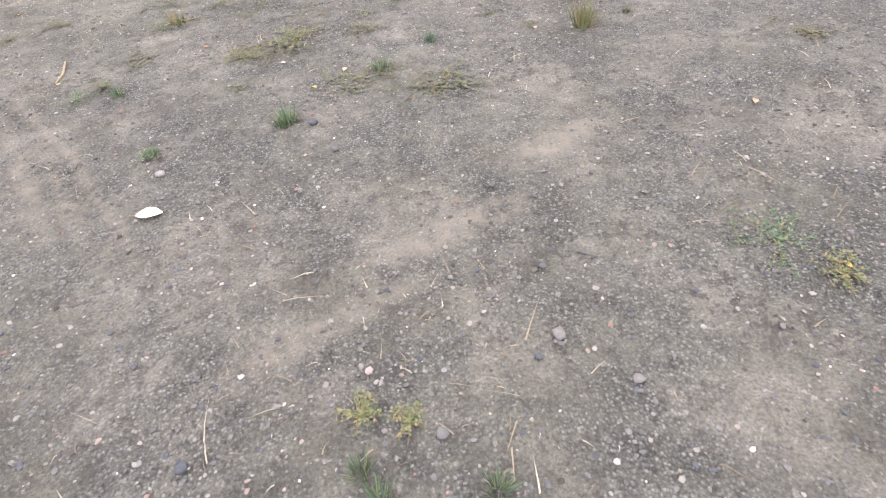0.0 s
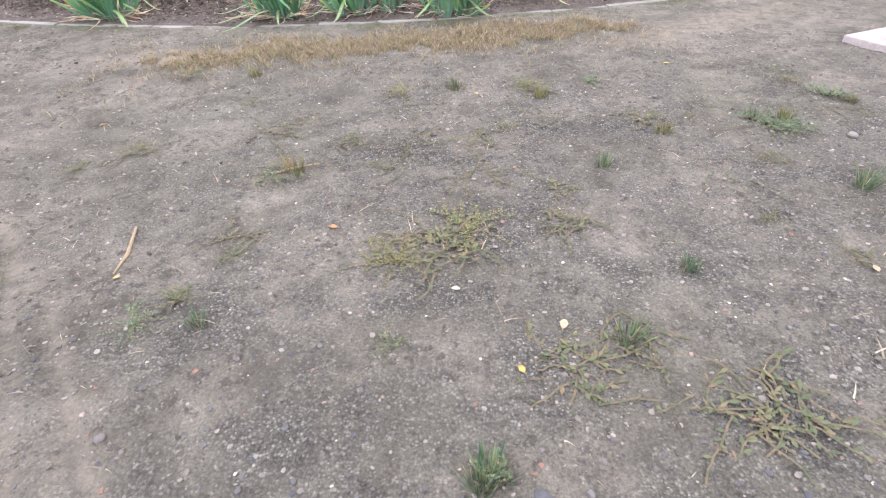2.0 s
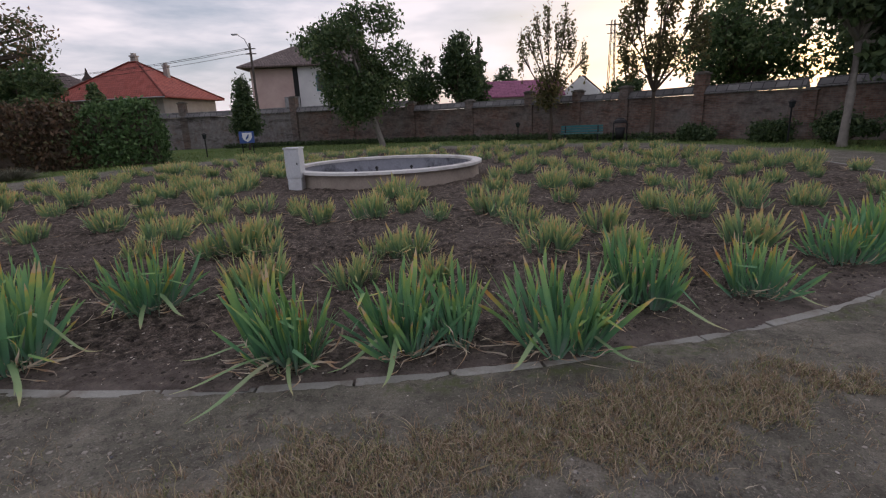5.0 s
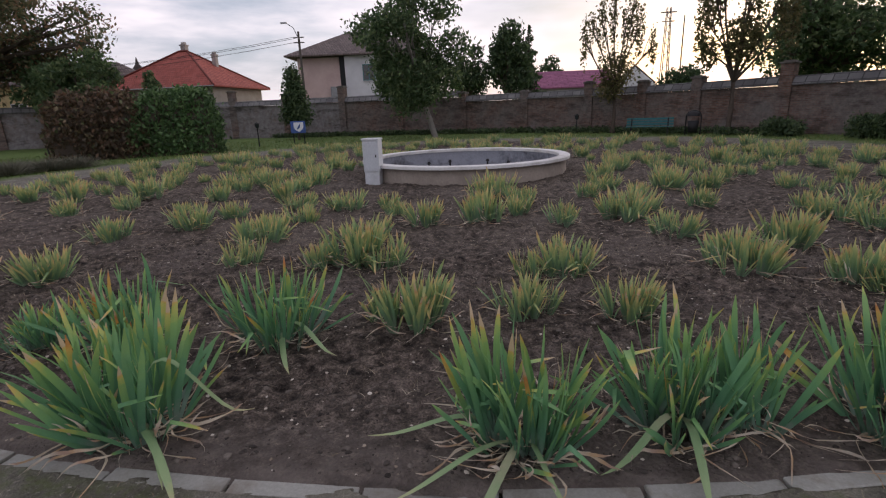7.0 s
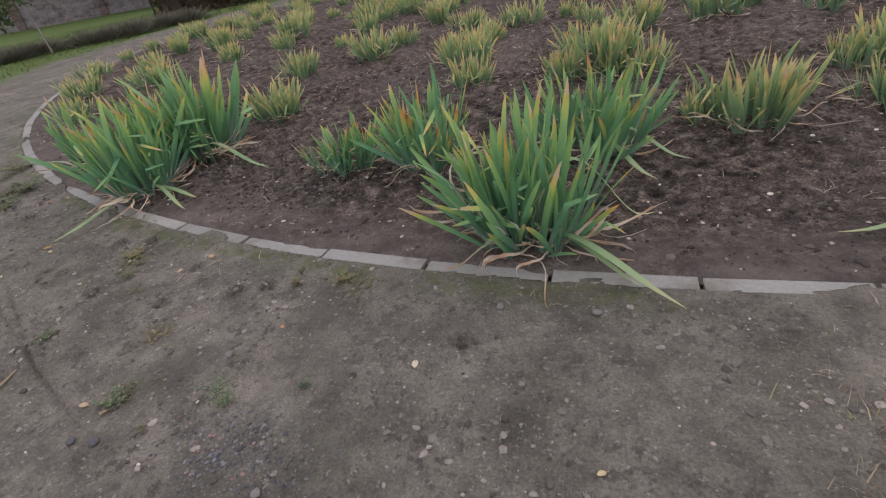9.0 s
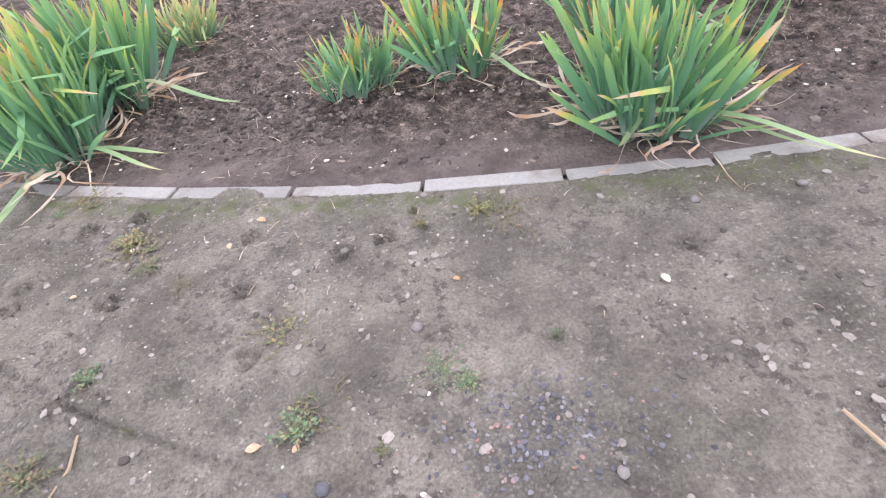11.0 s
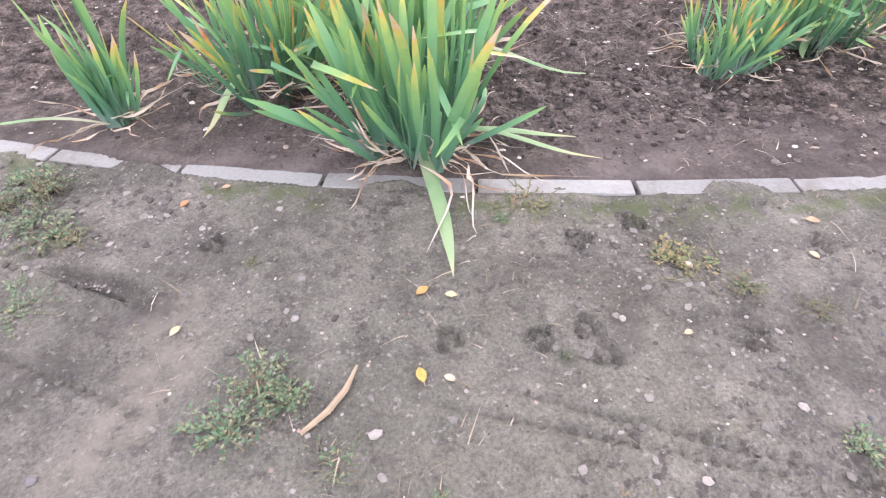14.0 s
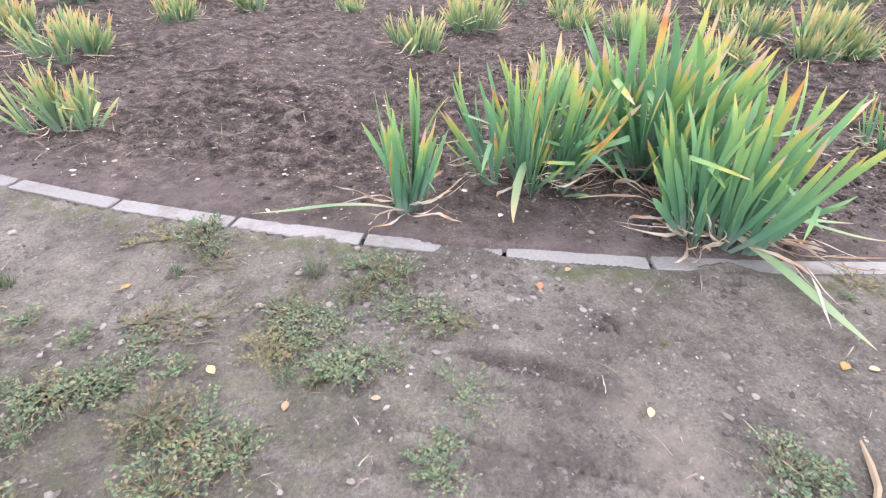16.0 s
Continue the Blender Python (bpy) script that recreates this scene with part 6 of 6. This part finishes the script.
def sprawl_mesh(seed, reach, stems):
    """Long thin trailing stems with few leaves, lying flat on the earth."""
    rng = np.random.RandomState(seed)
    V, F, S, SF = [], [], [], []
    for k in range(stems):
        a, L = rng.uniform(0, 6.28), reach * rng.uniform(0.35, 1.0)
        p = np.array((rng.normal(0, 0.05), rng.normal(0, 0.05), 0.006))
        n = max(6, int(L / 0.022))
        for i in range(n):
            a += rng.uniform(-0.35, 0.35)
            q = p + np.array((math.cos(a), math.sin(a), 0)) * L / n
            q[2] = 0.007 + 0.008 * rng.rand()
            w = np.array((-math.sin(a), math.cos(a), 0)) * 0.0028
            b = len(S)
            S += [p - w, p + w, q + w, q - w]
            SF.append((b, b + 1, b + 2, b + 3))
            if rng.rand() < 0.55:
                la, ll = a + rng.choice((-1, 1)) * rng.uniform(0.4, 1.1), rng.uniform(0.012, 0.034)
                d = np.array((math.cos(la), math.sin(la), rng.uniform(0.0, 0.5)))
                t = np.array((-math.sin(la), math.cos(la), 0.2)) * ll * 0.20
                b = len(V)
                V += [p, p + d * ll * 0.5 - t, p + d * ll, p + d * ll * 0.5 + t]
                F.append((b, b + 1, b + 2, b + 3))
            p = q
    return mesh_from("leaves", V, F), mesh_from("stems", S, SF)


def tuft_mesh(seed, h, n):
    """An upright tuft of fine grass-like shoots."""
    rng = np.random.RandomState(seed)
    V, F, S, SF = [], [], [], []
    for k in range(n):
        a, r, L = rng.uniform(0, 6.28), 0.05 * math.sqrt(rng.rand()), h * rng.uniform(0.45, 1.0)
        p = np.array((r * math.cos(a), r * math.sin(a), -0.004))
        d = np.array((math.cos(a) * rng.uniform(0, 0.7), math.sin(a) * rng.uniform(0, 0.7), 1.0)) * L
        w = np.array((-math.sin(a), math.cos(a), 0)) * 0.0032
        if k % 4:
            b = len(V)
            V += [p - w, p + w, p + d * 0.6 + w * 0.8, p + d, p + d * 0.6 - w * 0.8]
            F.append((b, b + 1, b + 2, b + 3, b + 4))
        else:
            b = len(S)
            S += [p - w * 0.6, p + w * 0.6, p + d]
            SF.append((b, b + 1, b + 2))
    return mesh_from("leaves", V, F), mesh_from("stems", S, SF)


SHAPED = [weed_mesh(1, 0.15, 24, 0.02), weed_mesh(2, 0.26, 28, 0.015), weed_mesh(3, 0.18, 38, 0.05), weed_mesh(4, 0.10, 18, 0.02), weed_mesh(5, 0.24, 16, 0.012), weed_mesh(6, 0.12, 34, 0.09),
          sprawl_mesh(7, 0.32, 9), sprawl_mesh(8, 0.22, 14), sprawl_mesh(9, 0.42, 6), tuft_mesh(10, 0.16, 70), tuft_mesh(11, 0.09, 60), sprawl_mesh(12, 0.16, 26)]
GREEN, OLIVE, PALE = 0, 1, 2
WEEDS = []
for me, ms in SHAPED:
    kinds = []
    for mat in (M_WEED, M_WEED_OLIVE, M_WEED_PALE):
        one = me.copy()
        one.materials.clear()
        one.materials.append(mat)
        kinds.append(one)
    if not ms.materials:
        ms.materials.append(M_WEEDSTEM)
    WEEDS.append((kinds, ms))
WEED_LABELS = ("low sprawling green weed on bare earth", "thin trailing olive-brown weed on bare earth", "yellowing tuft of weed on bare earth")


def weed(x, y, k, s, turn, tint=GREEN):
    t = thing("weed_patch", (x, y, float(ground_z(np.array(x), np.array(y)))), WEED_LABELS[tint], "weed", "weeds on the path", turn)
    t.scale = (s,) * 3
    me, ms = WEEDS[k]
    place("leaves", me[tint], None, t)
    tagged(place("stem_tangle", ms, None, t), kind="stuff")


START = ((-0.71, 3.01, 10, 1.0, GREEN), (-0.70, 3.03, 3, 0.7, GREEN), (-1.31, 2.75, 3, 0.8, GREEN), (-1.29, 2.77, 10, 0.5, GREEN), (-0.28, 3.53, 10, 0.9, GREEN), (-0.24, 3.50, 7, 0.8, OLIVE), (-0.04, 3.24, 7, 1.0, OLIVE), (0.10, 3.30, 11, 1.2, OLIVE),
         (-0.45, 3.38, 11, 1.2, OLIVE), (-1.14, 3.86, 1, 0.8, PALE), (-0.87, 4.08, 1, 0.9, PALE), (-0.95, 3.95, 11, 1.3, OLIVE), (-1.10, 4.0, 6, 1.0, OLIVE), (-1.92, 3.54, 3, 0.9, OLIVE), (-1.78, 3.44, 10, 0.7, GREEN), (-2.01, 3.40, 4, 0.6, GREEN),
         (-2.39, 2.69, 0, 1.2, GREEN), (-2.35, 2.60, 10, 1.0, GREEN), (0.96, 3.94, 9, 1.2, PALE), (1.05, 4.02, 7, 0.8, OLIVE), (0.92, 4.58, 9, 0.8, GREEN), (1.65, 4.96, 9, 1.3, GREEN), (1.7, 4.9, 7, 1.1, OLIVE), (0.85, 5.33, 10, 1.0, PALE),
         (0.83, 5.20, 1, 0.7, GREEN), (-1.84, 4.49, 6, 0.8, OLIVE), (-0.64, 5.82, 1, 0.7, PALE), (-0.60, 5.75, 11, 1.0, OLIVE), (-0.17, 1.43, 3, 0.8, PALE), (-0.04, 1.40, 3, 0.7, PALE), (-0.15, 1.27, 9, 0.5, GREEN), (0.18, 1.22, 9, 0.5, GREEN), (-0.1, 1.2, 10, 0.7, GREEN),
         (1.22, 2.01, 4, 0.9, GREEN), (1.33, 1.84, 0, 0.8, PALE), (1.15, 2.1, 6, 0.5, OLIVE), (-2.07, 4.92, 6, 1.0, OLIVE), (-1.25, 4.90, 6, 0.9, OLIVE), (-0.46, 4.19, 11, 1.0, OLIVE), (-3.05, 4.43, 4, 0.6, OLIVE), (-0.73, 2.98, 9, 0.6, GREEN),
         (-1.43, 5.39, 8, 0.9, OLIVE), (-1.29, 4.73, 8, 0.9, OLIVE), (-2.09, 4.97, 7, 0.9, OLIVE), (-1.99, 5.13, 6, 0.7, OLIVE), (-0.90, 4.92, 7, 0.9, OLIVE), (-0.82, 4.60, 6, 1.0, OLIVE), (-2.26, 4.90, 8, 0.6, OLIVE), (-0.55, 5.62, 10, 1.0, PALE),
         (-1.14, 5.73, 10, 1.0, OLIVE), (-1.14, 5.70, 6, 0.7, OLIVE), (0.73, 5.26, 1, 1.0, GREEN), (0.13, 5.11, 10, 0.9, PALE), (-0.24, 4.70, 10, 0.8, GREEN), (-2.84, 4.66, 11, 1.0, OLIVE), (-1.83, 4.50, 10, 1.2, PALE), (-0.96, 4.47, 6, 0.7, OLIVE),
         (-1.36, 4.60, 7, 0.7, OLIVE), (0.07, 5.30, 11, 1.0, OLIVE), (-0.54, 5.24, 6, 0.8, OLIVE), (-2.7, 5.9, 10, 1.0, PALE), (-3.2, 5.85, 11, 1.0, OLIVE), (1.25, 5.75, 0, 1.2, GREEN), (1.7, 5.6, 7, 0.9, OLIVE))
LATER = ((-8.79, 7.29, 2, 0.75, GREEN), (-8.87, 7.20, 0, 0.9, GREEN), (-8.72, 7.24, 3, 0.9, GREEN), (-7.50, 7.41, 3, 1.0, PALE), (-7.44, 7.36, 11, 0.7, PALE), (-7.36, 7.24, 3, 0.8, OLIVE), (-9.58, 8.38, 2, 0.9, GREEN), (-9.54, 8.08, 7, 0.7, OLIVE),
         (-7.41, 6.75, 3, 0.7, GREEN), (-7.84, 7.79, 11, 0.7, PALE), (-7.95, 7.74, 3, 0.5, GREEN), (-6.07, 7.26, 3, 0.8, PALE), (-5.98, 7.22, 11, 0.8, OLIVE), (-6.28, 6.56, 4, 0.5, GREEN), (-6.22, 6.50, 3, 0.6, GREEN), (-8.18, 6.73, 10, 0.8, GREEN),
         (-7.93, 6.70, 10, 0.8, GREEN), (-8.05, 6.66, 11, 0.9, OLIVE), (-6.71, 6.45, 3, 0.9, GREEN), (-6.66, 6.50, 11, 0.6, OLIVE), (-7.47, 6.45, 0, 0.9, OLIVE), (-6.79, 6.81, 11, 0.6, PALE), (-9.66, 7.57, 0, 0.8, GREEN), (-9.62, 7.64, 3, 0.8, GREEN),
         (-9.48, 8.12, 0, 0.9, GREEN), (-9.40, 8.05, 3, 0.9, OLIVE), (-9.82, 7.99, 3, 1.1, GREEN), (-9.57, 8.37, 0, 0.8, OLIVE), (-10.23, 8.94, 3, 0.9, GREEN))
for k, (x, y, i, s, tint) in enumerate(START + LATER):
    weed(x, y, i, s, 67 * k, tint)
rng = np.random.RandomState(14)
for k in range(250):
    x, y = rng.uniform(-11.6, -9.5), rng.uniform(7.3, 9.2)
    gap = bed_depth(np.array(x), np.array(y))
    if gap > -0.10 or (x < -10.5 and y > 8.75) or float(vnoise(x, y, 0.30, 29)) < 0.36 or rng.rand() > (-9.45 - x) / 0.5:
        continue
    weed(x, y, rng.choice((0, 0, 3, 3, 3, 4, 10, 11, 2)), rng.uniform(0.5, 1.0), rng.uniform(0, 360), rng.choice((GREEN, GREEN, GREEN, GREEN, OLIVE, PALE)))
for k in range(95):
    x, y = rng.uniform(-3.3, 2.4), rng.uniform(3.4, 6.2)
    if rng.rand() < 0.25 + 0.5 * (x < -1.5):
        continue
    weed(x, y, rng.choice((6, 7, 8, 11, 10, 4)), rng.uniform(0.4, 0.85), rng.uniform(0, 360), rng.choice((OLIVE, OLIVE, OLIVE, GREEN, PALE)))
for k in range(22):
    x, y = rng.uniform(-9.2, -4.5), rng.uniform(5.9, 8.0)
    if bed_depth(np.array(x), np.array(y)) < -0.1:
        weed(x, y, rng.choice((3, 10, 11)), rng.uniform(0.25, 0.5), rng.uniform(0, 360), rng.choice((GREEN, OLIVE, PALE)))


def blades_on(name, pts, zf, low, high, wide, material, label, category, seed, lean=0.6):
    rng = np.random.RandomState(seed)
    n = len(pts)
    z = zf(pts[:, 0], pts[:, 1])
    h = rng.uniform(low, high, n)
    a = rng.uniform(0, 6.28, n)
    w = np.c_[np.cos(a), np.sin(a)] * (wide * rng.uniform(0.5, 1.1, n))[:, None]
    off = rng.normal(0, lean, (n, 2)) * h[:, None]
    mid = pts + off * 0.35
    V = np.concatenate((np.c_[pts - w, z - 0.005], np.c_[pts + w, z - 0.005], np.c_[mid + w * 0.7, z + h * 0.6], np.c_[mid - w * 0.7, z + h * 0.6], np.c_[pts + off, z + h]))
    i = np.arange(n)
    F = [tuple(r) for r in np.stack((i, i + n, i + 2 * n, i + 3 * n), 1)] + [tuple(r) for r in np.stack((i + 3 * n, i + 2 * n, i + 4 * n), 1)]
    ob = place(name, mesh_from(name, V, F), material)
    return tagged(ob, label, category, kind="stuff")


rng = np.random.RandomState(15)
n = 38000
u, v = rng.uniform(-1, 1, n), rng.normal(0, 0.75, n)
p = np.c_[-1.75 + 2.1 * u - 0.12 * v, 6.75 + 0.60 * u + 0.40 * v]
ok = (bed_depth(p[:, 0], p[:, 1]) < -0.12) & (0.70 * vnoise(p[:, 0], p[:, 1], 0.10, 14) + 0.45 * vnoise(p[:, 0], p[:, 1], 0.35, 22) + 0.5 * (1 - np.abs(v)) - 0.35 * np.abs(u) ** 4 + 0.26 * rng.rand(n) > 0.86)
blades_on("dry_grass", p[ok], ground_z, 0.015, 0.055, 0.003, M_DRYGRASS, "mat of short dry brown grass beside the kerb", "grass", 1, 0.9)
u, v = rng.uniform(-1.15, 1.1, 7000), rng.normal(0, 1.0, 7000)
p = np.c_[-1.85 + 2.1 * u - 0.12 * v, 6.68 + 0.60 * u + 0.40 * v]
p = p[(bed_depth(p[:, 0], p[:, 1]) < -0.08) & (vnoise(p[:, 0], p[:, 1], 0.16, 23) > 0.45)]
blades_on("sparse_grass", p, ground_z, 0.012, 0.05, 0.0026, M_DRYGRASS, "thin scattered dry and green grass on the earth", "grass", 5, 1.0)
p = np.c_[rng.uniform(-34, 17, 90000), rng.uniform(8, 43, 90000)]
p = p[(lawn_share(p[:, 0], p[:, 1]) > 0.55) & (np.hypot(p[:, 0] + 3.5, p[:, 1] - 19.3) < 26)]
blades_on("lawn_grass", p[:34000], ground_z, 0.04, 0.13, 0.012, M_GRASS, "rough green lawn round the bed", "grass", 2)
p = outside_bed(np.c_[rng.uniform(-11.5, 2.6, 24000), rng.uniform(-0.3, 9.3, 24000)])
p = p[rng.rand(len(p)) < np.clip((vnoise(p[:, 0], p[:, 1], 0.45, 17) - 0.5) * 3, 0.04, 0.8)]
blades_on("straw_bits", p, ground_z, 0.007, 0.022, 0.0036, M_STRAW, "bits of dry straw lying on the earth", "straw", 3, 2.8)
p = inside_bed(np.c_[rng.uniform(-12, 3.5, 16000), rng.uniform(6.8, 12, 16000)])
p = p[rng.rand(len(p)) < np.clip((vnoise(p[:, 0], p[:, 1], 0.6, 18) - 0.35) * 2, 0.05, 0.9)]
blades_on("bed_straw", p, soil_z, 0.012, 0.03, 0.0032, M_STRAW, "bits of dry straw and stalk on the soil", "straw", 4, 2.8)
